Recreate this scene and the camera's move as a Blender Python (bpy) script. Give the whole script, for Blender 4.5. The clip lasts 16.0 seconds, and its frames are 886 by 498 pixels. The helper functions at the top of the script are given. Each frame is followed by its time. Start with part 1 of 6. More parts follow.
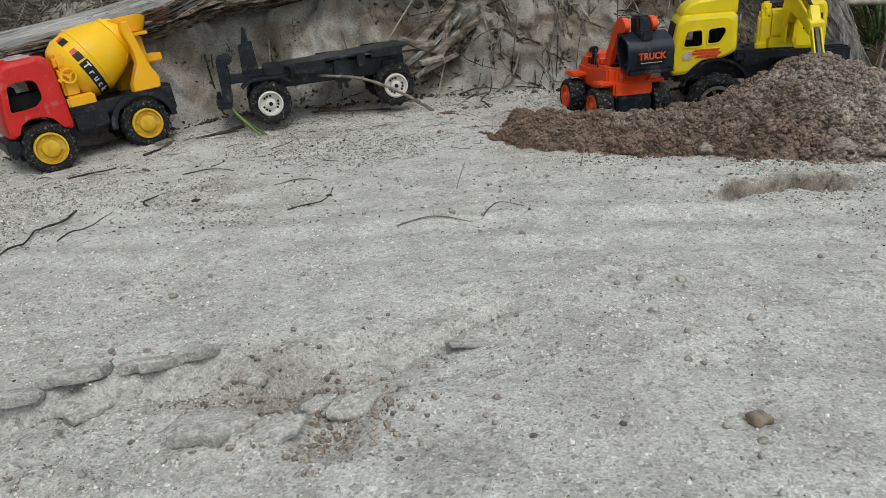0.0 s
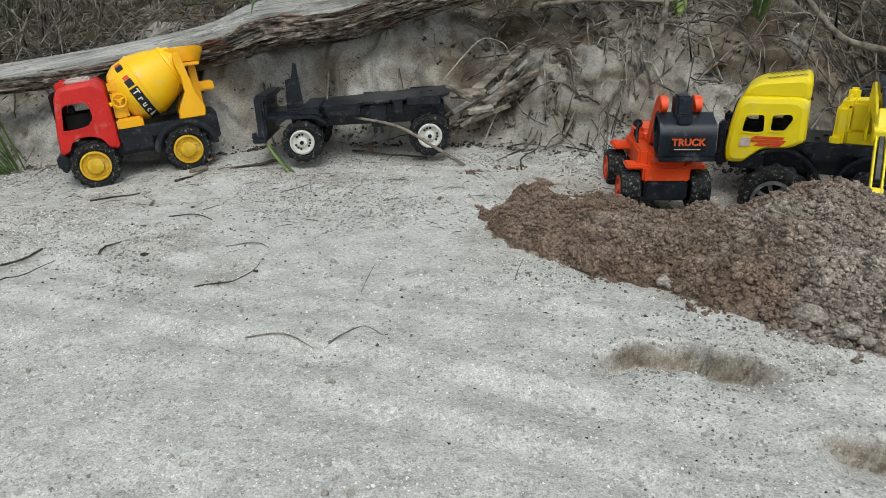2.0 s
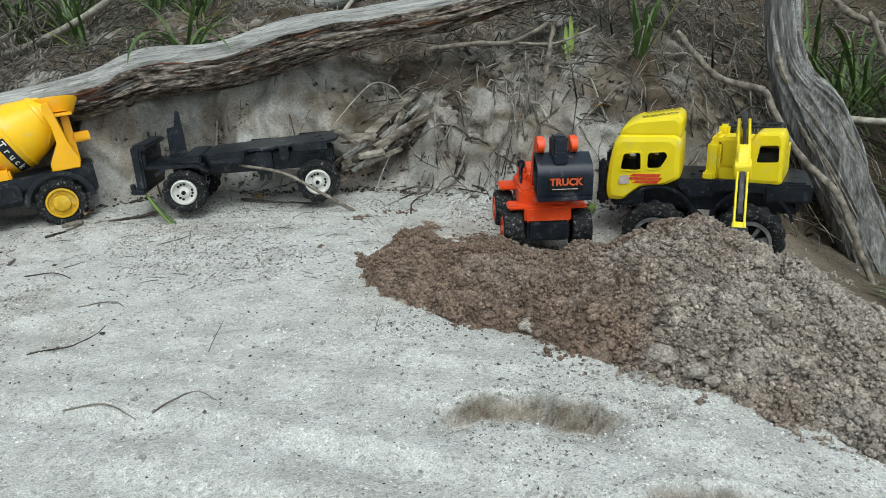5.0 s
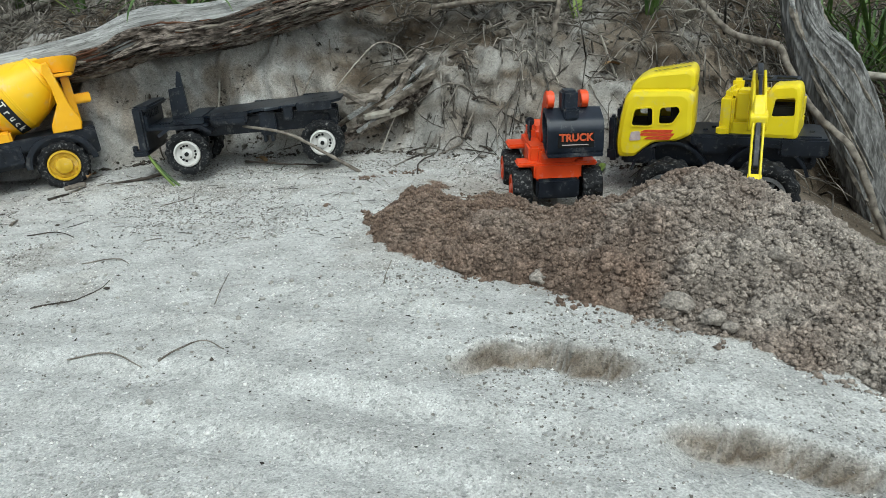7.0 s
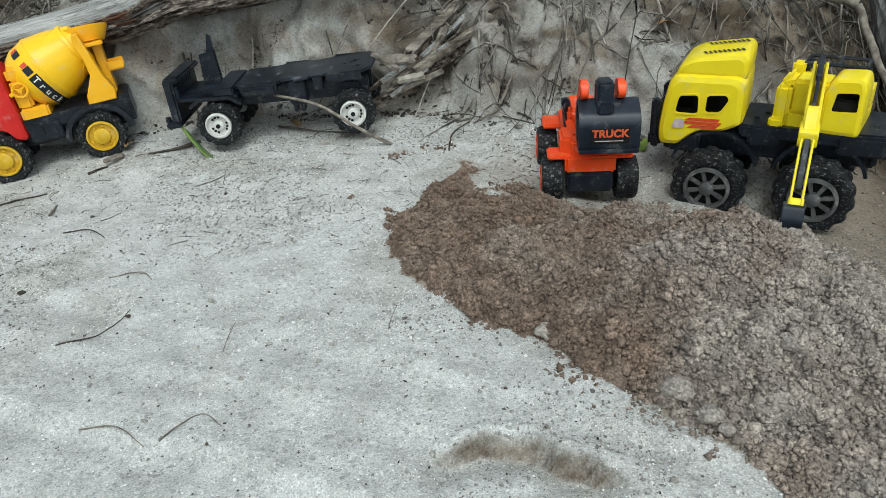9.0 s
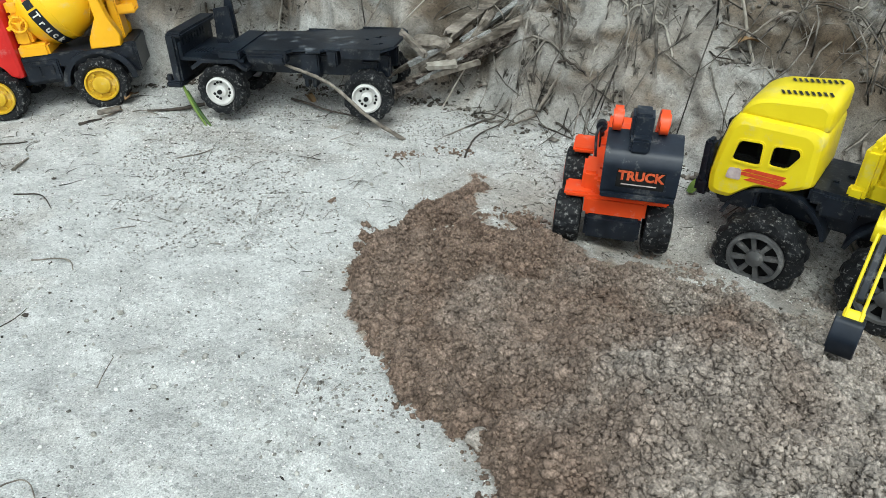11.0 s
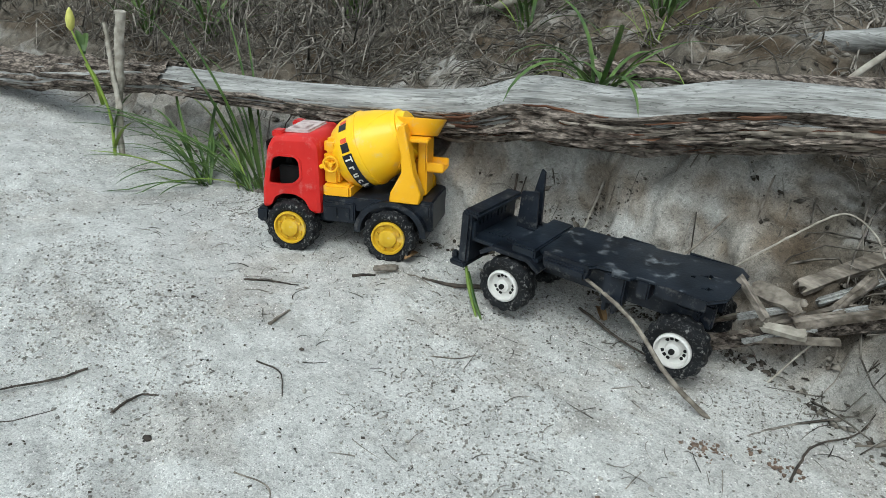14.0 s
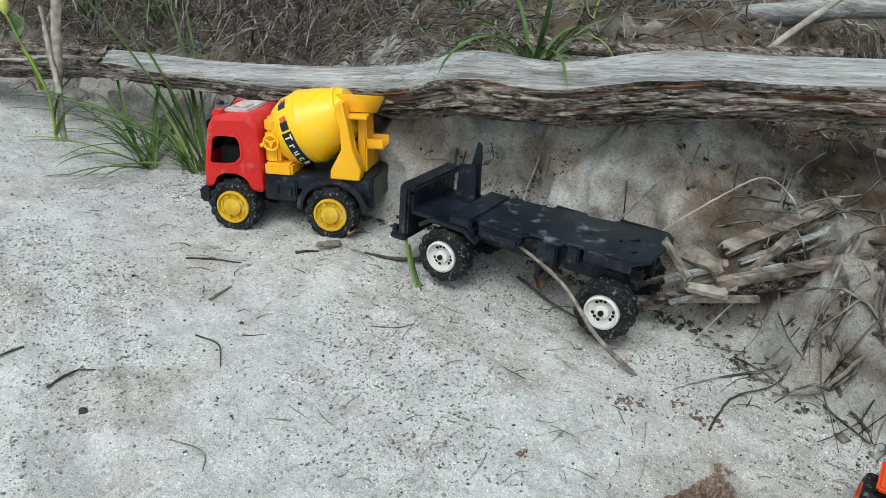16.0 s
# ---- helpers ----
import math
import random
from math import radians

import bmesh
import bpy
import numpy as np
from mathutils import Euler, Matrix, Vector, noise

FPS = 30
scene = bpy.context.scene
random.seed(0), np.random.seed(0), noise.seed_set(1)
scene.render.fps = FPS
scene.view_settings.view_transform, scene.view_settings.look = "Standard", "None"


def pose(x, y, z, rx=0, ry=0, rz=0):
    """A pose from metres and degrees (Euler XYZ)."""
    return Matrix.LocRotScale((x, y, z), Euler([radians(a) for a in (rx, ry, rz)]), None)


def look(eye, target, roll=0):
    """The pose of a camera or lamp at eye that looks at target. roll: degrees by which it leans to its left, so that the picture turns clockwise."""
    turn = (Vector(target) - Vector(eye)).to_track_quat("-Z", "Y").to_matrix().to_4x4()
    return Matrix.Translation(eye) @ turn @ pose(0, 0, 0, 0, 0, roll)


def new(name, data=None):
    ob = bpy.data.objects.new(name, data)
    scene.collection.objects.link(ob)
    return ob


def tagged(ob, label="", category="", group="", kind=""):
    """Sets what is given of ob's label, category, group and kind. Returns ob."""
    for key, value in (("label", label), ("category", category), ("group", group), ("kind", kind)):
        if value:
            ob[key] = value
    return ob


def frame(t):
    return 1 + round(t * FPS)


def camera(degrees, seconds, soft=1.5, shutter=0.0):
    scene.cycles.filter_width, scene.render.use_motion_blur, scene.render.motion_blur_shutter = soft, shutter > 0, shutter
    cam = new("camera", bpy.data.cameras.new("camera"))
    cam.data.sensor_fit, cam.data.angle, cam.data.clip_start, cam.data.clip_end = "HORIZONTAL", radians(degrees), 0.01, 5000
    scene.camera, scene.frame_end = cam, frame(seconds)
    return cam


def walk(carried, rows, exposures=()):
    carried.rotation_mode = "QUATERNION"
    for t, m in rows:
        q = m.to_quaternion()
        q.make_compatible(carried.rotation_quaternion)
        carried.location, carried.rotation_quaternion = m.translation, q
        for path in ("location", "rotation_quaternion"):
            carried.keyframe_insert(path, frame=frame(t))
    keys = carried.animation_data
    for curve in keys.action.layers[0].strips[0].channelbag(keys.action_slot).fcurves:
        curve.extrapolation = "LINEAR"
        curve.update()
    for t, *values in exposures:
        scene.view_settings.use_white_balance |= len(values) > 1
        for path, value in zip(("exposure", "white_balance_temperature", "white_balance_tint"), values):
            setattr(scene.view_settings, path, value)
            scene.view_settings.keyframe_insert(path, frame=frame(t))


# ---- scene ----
cam = camera(64.4, 16.0, 0.6)
METRES, EYE, TILT, LEAN, TURN = 1.36, 0.1602, -18.32, 4.62, 0.0
ROWS = [
    (0.0, 0.0, 0.0, 0.0, 0.0, 0.0, -0.0),
    (0.5, 0.0515, 0.0251, 0.0097, 0.46, 0.47, 1.31),
    (1.0, 0.1011, 0.0521, 0.0406, 4.13, -1.02, -1.25),
    (1.5, 0.1323, 0.0589, 0.0822, 8.56, -1.77, -7.82),
    (2.0, 0.1654, 0.0529, 0.0908, 13.47, -1.58, -8.23),
    (2.5, 0.2051, 0.0613, 0.0963, 16.02, -2.47, -7.77),
    (3.0, 0.2334, 0.0563, 0.106, 13.7, -0.6, -7.12),
    (3.5, 0.2359, 0.063, 0.1043, 8.48, 2.5, -5.25),
    (6.0, 0.2066, 0.0849, 0.0987, 9.06, 1.77, -6.37),
    (6.5, 0.2124, 0.0858, 0.0908, 9.59, 0.76, -5.97),
    (7.0, 0.2134, 0.0907, 0.0877, 9.11, 0.25, -5.64),
    (7.5, 0.2041, 0.1265, 0.0867, 6.91, -0.4, -5.84),
    (8.0, 0.2182, 0.1637, 0.1108, 5.46, -7.13, -2.94),
    (8.5, 0.2433, 0.1276, 0.1734, 10.57, -10.89, -4.25),
    (9.0, 0.2375, 0.1157, 0.1996, 14.73, -10.33, -6.1),
    (11.5, 0.275, 0.2847, 0.263, 28.22, -16.91, -18.08),
    (12.0, 0.244, 0.3315, 0.2758, 37.76, -17.33, -21.45),
    (12.5, 0.2074, 0.363, 0.2908, 40.9, -18.03, -22.97),
    (13.0, 0.1914, 0.3512, 0.3129, 43.74, -16.22, -23.27),
    (13.5, 0.1601, 0.3409, 0.3156, 45.85, -15.61, -25.34),
    (14.0, 0.146, 0.3378, 0.3189, 48.27, -15.26, -24.57),
    (14.5, 0.1437, 0.3369, 0.3256, 48.18, -14.51, -25.01),
    (15.0, 0.144, 0.3317, 0.3239, 49.22, -15.01, -24.22),
    (15.5, 0.1588, 0.3352, 0.3197, 48.07, -15.43, -24.16),
    (16.0, 0.177, 0.3467, 0.3209, 45.13, -14.97, -23.73),
]
walk(cam, [(t, pose(0, 0, EYE, TILT, LEAN, TURN) @ pose(METRES * x, METRES * y, METRES * z, 90 + pitch, roll, yaw)) for t, x, y, z, yaw, pitch, roll in ROWS],
     [(0.0, 0.09, 6500, 6), (1.5, 0.24, 6450, 5), (3.0, 0.45, 6250, 2), (3.5, 0.50, 6200, 1), (9.0, 0.47, 6050, 0), (11.4, 0.76, 6000, 0), (12.0, 0.55, 5900, 0), (14.0, 0.56, 6000, 1), (16.0, 0.58, 6050, 2)])

# ---- overcast daylight ----
world = bpy.data.worlds.new("overcast_sky")
scene.world = world
world.use_nodes = True
wn, wl = world.node_tree.nodes, world.node_tree.links
sky = wn.new("ShaderNodeTexSky")
sky.sky_type, sky.sun_disc = "NISHITA", False
sky.sun_elevation, sky.sun_rotation = radians(58), radians(150)
sky.air_density, sky.dust_density, sky.ozone_density = 1.0, 3.0, 1.0
cloud = wn.new("ShaderNodeHueSaturation")
cloud.inputs["Saturation"].default_value = 0.22
wl.new(sky.outputs[0], cloud.inputs["Color"])
wl.new(cloud.outputs[0], wn["Background"].inputs["Color"])
wn["Background"].inputs["Strength"].default_value = 0.125
sun_data = bpy.data.lights.new("sun", "SUN")
sun_data.energy, sun_data.angle, sun_data.color = 0.9, radians(28), (1.0, 0.97, 0.92)
sun = new("sun", sun_data)
sun.matrix_world = look((0.6, -1.2, 3.0), (0, 0.9, 0))

# ---- noise on arrays ----
def lattice(ix, iy, seed):
    n = (ix.astype(np.int64) * 374761393 + iy.astype(np.int64) * 668265263 + seed * 974634777) & 0xFFFFFFFF
    n = ((n ^ (n >> 13)) * 1274126177) & 0xFFFFFFFF
    return ((n ^ (n >> 16)) & 0xFFFF) / 65535.0

def wave(x, y, size, seed=0):
    """Smooth value noise from -1 to 1 with features of the given size."""
    x, y = np.asarray(x, float) / size, np.asarray(y, float) / size
    ix, iy = np.floor(x), np.floor(y)
    u, v = x - ix, y - iy
    u, v = u * u * (3 - 2 * u), v * v * (3 - 2 * v)
    a, b = lattice(ix, iy, seed), lattice(ix + 1, iy, seed)
    c, d = lattice(ix, iy + 1, seed), lattice(ix + 1, iy + 1, seed)
    return 2 * ((a * (1 - u) + b * u) * (1 - v) + (c * (1 - u) + d * u) * v) - 1

def rough(x, y, size, octaves=4, seed=0, gain=0.5):
    total, amp = 0.0, 1.0
    for k in range(octaves):
        total = total + amp * wave(x, y, size / 2 ** k, seed + 17 * k)
        amp *= gain
    return total

def clumps(x, y, size, seed=0):
    """Rounded lumps, one to a cell, some high and some low, from 0 to 1."""
    x, y = np.asarray(x, float) / size, np.asarray(y, float) / size
    ix, iy = np.floor(x), np.floor(y)
    top = np.zeros(np.broadcast(x, y).shape)
    for i in (-1, 0, 1):
        for j in (-1, 0, 1):
            cx, cy = ix + i, iy + j
            dx = cx + 0.15 + 0.7 * lattice(cx, cy, seed + 1) - x
            dy = cy + 0.15 + 0.7 * lattice(cx, cy, seed + 2) - y
            size_here = 0.35 + 0.65 * lattice(cx, cy, seed + 3)
            top = np.maximum(top, size_here * np.sqrt(np.clip(1 - (dx * dx + dy * dy) / (0.36 + 0.5 * size_here), 0, 1)))
    return top

def ease(x, a, b):
    k = np.clip((np.asarray(x, float) - a) / (b - a), 0, 1)
    return k * k * (3 - 2 * k)

def blob(x, y, cx, cy, rx, ry, turn=0.0, dust_scale=45.0):
    c, s = math.cos(turn), math.sin(turn)
    dx, dy = x - cx, y - cy
    return np.exp(-(((dx * c + dy * s) / rx) ** 2 + ((-dx * s + dy * c) / ry) ** 2))

# ---- the lie of the land ----
def foot(x):
    """How far off the bank begins, at each x."""
    base = np.interp(x, (-3, -1.6, -1.0, -0.62, -0.5, -0.38, -0.15, 0.05, 0.2, 0.45, 0.6, 0.7, 0.85, 1.2, 3), (0.5, 0.86, 1.05, 1.13, 1.17, 1.26, 1.31, 1.28, 1.26, 1.27, 1.30, 1.36, 1.38, 1.25, 1.1))
    return base + 0.018 * wave(x, 0 * x, 0.11, 5) + 0.008 * wave(x, 0 * x, 0.04, 6)

def scrape(x, y, which):
    """How far below the sharp far edge of a scrape a place lies, and how much of the scrape there is at x."""
    line = (np.interp(x, (0.20, 0.222, 0.244, 0.28, 0.331, 0.36), (0.57, 0.588, 0.606, 0.607, 0.590, 0.575)) if which == 0 else np.interp(x, (0.33, 0.348, 0.39, 0.44, 0.47), (0.485, 0.502, 0.512, 0.496, 0.48))) + 0.004 * wave(x, 0 * x, 0.02, 58) + 0.002 * wave(x, 0 * x, 0.007, 59)
    middle, half = ((0.278, 0.075), (0.40, 0.065))[which]
    return line - y, ease(1 - np.abs(x - middle) / half, 0.0, 0.45)

def terrain(x, y, fine=True):
    x, y = np.asarray(x, float), np.asarray(y, float)
    s = y - foot(x)
    z = 0.012 * ease(y, 0.9, 1.25) * ease(x, -0.75, -0.3) - 0.012 * ease(-x, 0.35, 0.6) * ease(y, 0.75, 1.0)
    z = z - 0.13 * ease(x, 0.42, 0.95) - 0.02 * ease(x, 0.25, 0.5) * ease(y, 0.6, 1.0)
    z = z + 0.006 * rough(x, y, 0.28, 4, 3) - 0.024 * blob(x, y, 0.49, 1.12, 0.17, 0.09) - 0.020 * blob(x, y, 0.27, 1.13, 0.085, 0.075)
    # undercut sand face on one side, an even slope on the other
    high = np.interp(x, (-1.6, -1.4, -1.0, -0.8, -0.46, -0.3, -0.1, 0.1, 0.3), (0.0, 0.02, 0.08, 0.1, 0.165, 0.19, 0.24, 0.26, 0.2))
    cut = high * ease(s, -0.01, 0.075) + np.clip(s - 0.07, 0, None) * 0.36 + 0.025 * ease(s, 0.06, 0.14)
    slope = 0.19 * (1 - np.exp(-np.clip(s, 0, None) / 0.085)) + np.clip(s - 0.09, 0, None) * 0.27
    k = ease(x, -0.24, -0.04)
    rise = np.where(s > -0.01, cut * (1 - k) + slope * k, 0.0)
    rise = rise + ease(s, -0.16, 0.03) * 0.014
    rise = np.where(rise > 1.5, 1.5 + (rise - 1.5) * 0.1, rise)
    z = z + np.minimum(rise, 2.4)
    bank = ease(s, -0.02, 0.06)
    z = z + bank * (0.018 * rough(x, y, 0.09, 4, 40, 0.6) + 0.009 * rough(x, y, 0.026, 2, 44))
    # scrapes and dents in the sand
    for which in (0, 1):
        d, much = scrape(x, y, which)
        z = z - 0.017 * much * ease(d, 0.0, 0.006) * (1 - ease(d, 0.006, 0.05)) + 0.004 * much * np.exp(-((d + 0.007) / 0.006) ** 2)
    z = z - 0.024 * blob(x, y, -0.098, 0.309, 0.018, 0.018) - 0.009 * blob(x, y, -0.064, 0.272, 0.018, 0.022)
    z = z - 0.008 * blob(x, y, 0.225, 0.345, 0.02, 0.012)
    z = z - 0.006 * blob(x, y, 0.0, 0.372, 0.03, 0.014, 0.3)
    # wheel tracks that sweep across
    band = 0.0
    for off, deep in ((0.0, 0.0045), (0.075, 0.003), (0.145, 0.0035), (-0.06, 0.003)):
        yy = 0.53 + off - 0.25 * np.clip(x - 0.05, 0, 1) ** 1.2 + 0.28 * np.clip(-x, 0, 1) ** 1.5
        deep = deep * ease(x, -0.9, -0.55)
        band = band + np.exp(-((y - yy) / 0.017) ** 4) * ease(x, -0.9, -0.55)
        z = z - deep * np.exp(-((y - yy) / 0.013) ** 2) * (0.6 + 0.6 * wave(x, y, 0.09, 60)) + deep * 0.6 * np.exp(-((y - yy - 0.022) / 0.011) ** 2)
    z = z + (0.0008 * wave(x + 0.25 * y, y * 5.5, 0.06, 65) + 0.0006 * np.abs(wave(x + 0.2 * y, y * 4.0, 0.028, 66))) * ease(x, -1.9, -1.6)
    # broken crust along the near edge
    edge = np.interp(x, (-0.6, -0.225, -0.129, -0.04, 0.03, 0.15), (0.26, 0.299, 0.335, 0.348, 0.385, 0.42)) + 0.009 * wave(x, 0 * x, 0.03, 70) + 0.005 * wave(x, 0 * x, 0.011, 71)
    crust = 0.013 * ease(-x, -0.06, 0.05)
    z = z - crust * ease(edge - y, 0.0, 0.005) * (1 - 0.6 * ease(edge - y, 0.01, 0.09)) + 0.004 * crust / 0.013 * ease(edge - y, 0.004, 0.02) * rough(x, y, 0.03, 3, 73)
    z = z - 0.011 * ease(-x, -0.04, 0.05) * np.exp(-((y - edge + 0.004) / 0.0055) ** 2) * ease(wave(x, 0 * x, 0.05, 75), -0.6, 0.1)
    if fine:
        near = (1 - bank) * (1 - 0.85 * np.clip(band * ease(wave(x, y, 0.17, 62), -0.7, 0.1), 0, 1))
        patch = ease(rough(x, y, 0.12, 3, 80), -0.25, 0.5)
        near = near * ease(x, -1.95, -1.75) * ease(y, 0.0, 0.14)
        z = z + near * (0.0022 * rough(x, y, 0.03, 2, 90) * (0.15 + patch) + 0.0012 * wave(x, y, 0.0095, 95) * patch + 0.0015 * clumps(x, y, 0.012, 98) * ease(patch, 0.25, 0.9))
    return z

def heap(x, y):
    """Height of the dug-up sand above the ground; below zero where there is none."""
    h = 0.076 * blob(x, y, 0.43, 0.832, 0.090, 0.092, -0.2) + 0.040 * blob(x, y, 0.325, 0.81, 0.10, 0.085, -0.3)
    h = h + 0.034 * blob(x, y, 0.53, 0.78, 0.10, 0.085, -0.4) + 0.032 * blob(x, y, 0.43, 0.705, 0.085, 0.05, -0.25) + 0.026 * blob(x, y, 0.60, 0.70, 0.11, 0.06, -0.4)
    h = h + 0.025 * blob(x, y, 0.20, 0.885, 0.088, 0.095, -0.5) + 0.020 * blob(x, y, 0.102, 1.04, 0.019, 0.085, -0.1) + 0.013 * blob(x, y, 0.125, 0.975, 0.035, 0.05) + 0.015 * blob(x, y, 0.205, 1.02, 0.035, 0.05)
    h = h + 0.019 * blob(x, y, 0.37, 0.985, 0.15, 0.05, -0.05) + 0.016 * blob(x, y, 0.115, 0.885, 0.05, 0.055) + 0.020 * blob(x, y, 0.46, 0.98, 0.13, 0.05, -0.1) + 0.018 * blob(x, y, 0.60, 0.88, 0.08, 0.09) - 0.011
    h = h + 0.006 * rough(x, y, 0.045, 4, 120, 0.6)
    # the side towards the open sand ends along a line, at the slope of loose sand
    edge = np.interp(x, (0.03, 0.07, 0.148, 0.195, 0.253, 0.293, 0.366, 0.424, 0.447, 0.53, 0.62, 0.86), (1.0, 0.885, 0.79, 0.757, 0.742, 0.70, 0.66, 0.618, 0.60, 0.572, 0.60, 0.66))
    edge = edge + 0.014 * rough(x, y, 0.055, 4, 126, 0.65)
    inside = y - edge
    rim = 0.008 * ease(inside, 0.0, 0.02) * (1 - ease(inside, 0.05, 0.11)) * ease(x, 0.06, 0.1) * (1 - ease(x, 0.56, 0.66))
    h = np.where(rim > 0.0005, np.maximum(h, rim), h)
    return np.minimum(h, 0.75 * inside) - 0.03 * ease(x, 0.60, 0.72) * ease(0.06 - np.abs(inside - 0.09), 0.0, 0.05)

LX, LY, LSTEP = -1.7, 0.0, 0.006
LGX, LGY = np.meshgrid(LX + LSTEP * np.arange(560), LY + LSTEP * np.arange(480))
LEVEL = terrain(LGX, LGY, False)
LEVEL = LEVEL + np.clip(heap(LGX, LGY), 0, None)

def level(x, y):
    """Height of the ground or the heap, whichever is on top, at one place."""
    u, v = (x - LX) / LSTEP, (y - LY) / LSTEP
    i, j = min(max(int(u), 0), 558), min(max(int(v), 0), 478)
    u, v = u - i, v - j
    return float((LEVEL[j, i] * (1 - u) + LEVEL[j, i + 1] * u) * (1 - v) + (LEVEL[j + 1, i] * (1 - u) + LEVEL[j + 1, i + 1] * u) * v)

# ---- materials ----
def material(name, rgb, rgb2=None, scale=60.0, roughness=0.6, bump=0.2, bump_scale=None, metallic=0.0, contrast=(0.35, 0.65), stretch=(1, 1, 1), fine=None, dist=0.001, dust=0.0, dust_rgb=(0.5, 0.48, 0.44), turn=0.0, dust_scale=45.0, crack=None):
    m = bpy.data.materials.new(name)
    m.use_nodes = True
    n, l = m.node_tree.nodes, m.node_tree.links
    b = n["Principled BSDF"]
    b.inputs["Roughness"].default_value, b.inputs["Metallic"].default_value = roughness, metallic
    b.inputs["Specular IOR Level"].default_value = 0.35 if roughness < 0.6 else 0.2
    tc = n.new("ShaderNodeTexCoord")
    mp = n.new("ShaderNodeMapping")
    mp.inputs["Scale"].default_value = stretch
    mp.inputs["Rotation"].default_value = (0, 0, radians(turn))
    l.new(tc.outputs["Object"], mp.inputs["Vector"])
    nz = n.new("ShaderNodeTexNoise")
    nz.inputs["Scale"].default_value, nz.inputs["Detail"].default_value = scale, 6.0
    l.new(mp.outputs[0], nz.inputs["Vector"])
    ramp = n.new("ShaderNodeValToRGB")
    ramp.color_ramp.elements[0].position, ramp.color_ramp.elements[1].position = contrast
    ramp.color_ramp.elements[0].color = (*rgb, 1)
    ramp.color_ramp.elements[1].color = (*(rgb2 or tuple(min(1, c * 1.25) for c in rgb)), 1)
    l.new(nz.outputs["Fac"], ramp.inputs["Fac"])
    colour = ramp.outputs["Color"]
    if fine:
        nf = n.new("ShaderNodeTexNoise")
        nf.inputs["Scale"].default_value, nf.inputs["Detail"].default_value = fine[0], 3.0
        l.new(mp.outputs[0], nf.inputs["Vector"])
        rf = n.new("ShaderNodeValToRGB")
        rf.color_ramp.elements[0].position, rf.color_ramp.elements[1].position = 0.38, 0.62
        rf.color_ramp.elements[0].color = (*[fine[1]] * 3, 1)
        rf.color_ramp.elements[1].color = (1, 1, 1, 1)
        l.new(nf.outputs["Fac"], rf.inputs["Fac"])
        mx = n.new("ShaderNodeMix")
        mx.data_type, mx.blend_type = "RGBA", "MULTIPLY"
        mx.inputs["Factor"].default_value = 1.0
        l.new(colour, mx.inputs["A"])
        l.new(rf.outputs["Color"], mx.inputs["B"])
        colour = mx.outputs["Result"]
    if crack:
        nc = n.new("ShaderNodeTexNoise")
        nc.inputs["Scale"].default_value, nc.inputs["Detail"].default_value = crack[0], 3.0
        l.new(mp.outputs[0], nc.inputs["Vector"])
        rc = n.new("ShaderNodeValToRGB")
        e = rc.color_ramp.elements
        e[0].position, e[0].color = 0.5 - crack[2], (1, 1, 1, 1)
        e[1].position, e[1].color = 0.5 + crack[2], (1, 1, 1, 1)
        e.new(0.5).color = (crack[1], crack[1], crack[1] * 0.95, 1)
        l.new(nc.outputs["Fac"], rc.inputs["Fac"])
        mc = n.new("ShaderNodeMix")
        mc.data_type, mc.blend_type = "RGBA", "MULTIPLY"
        mc.inputs["Factor"].default_value = 1.0
        l.new(colour, mc.inputs["A"])
        l.new(rc.outputs["Color"], mc.inputs["B"])
        colour = mc.outputs["Result"]
    if dust:
        nd = n.new("ShaderNodeTexNoise")
        nd.inputs["Scale"].default_value, nd.inputs["Detail"].default_value, nd.inputs["Roughness"].default_value = dust_scale, 8.0, 0.7
        l.new(tc.outputs["Object"], nd.inputs["Vector"])
        rd = n.new("ShaderNodeValToRGB")
        rd.color_ramp.elements[0].position, rd.color_ramp.elements[1].position = 0.55, 0.70
        rd.color_ramp.elements[0].color, rd.color_ramp.elements[1].color = (0, 0, 0, 1), (dust, dust, dust, 1)
        l.new(nd.outputs["Fac"], rd.inputs["Fac"])
        md = n.new("ShaderNodeMix")
        md.data_type = "RGBA"
        l.new(rd.outputs["Color"], md.inputs["Factor"])
        l.new(colour, md.inputs["A"])
        md.inputs["B"].default_value = (*dust_rgb, 1)
        colour = md.outputs["Result"]
        rr = n.new("ShaderNodeMapRange")
        rr.inputs["To Min"].default_value, rr.inputs["To Max"].default_value = roughness, 0.9
        l.new(rd.outputs["Color"], rr.inputs["Value"])
        l.new(rr.outputs["Result"], b.inputs["Roughness"])
    l.new(colour, b.inputs["Base Color"])
    if bump:
        bn = n.new("ShaderNodeTexNoise")
        bn.inputs["Scale"].default_value, bn.inputs["Detail"].default_value = bump_scale or scale * 4, 5.0
        l.new(mp.outputs[0], bn.inputs["Vector"])
        bp = n.new("ShaderNodeBump")
        bp.inputs["Strength"].default_value, bp.inputs["Distance"].default_value = bump, dist
        l.new(bn.outputs["Fac"], bp.inputs["Height"])
        l.new(bp.outputs[0], b.inputs["Normal"])
    return m

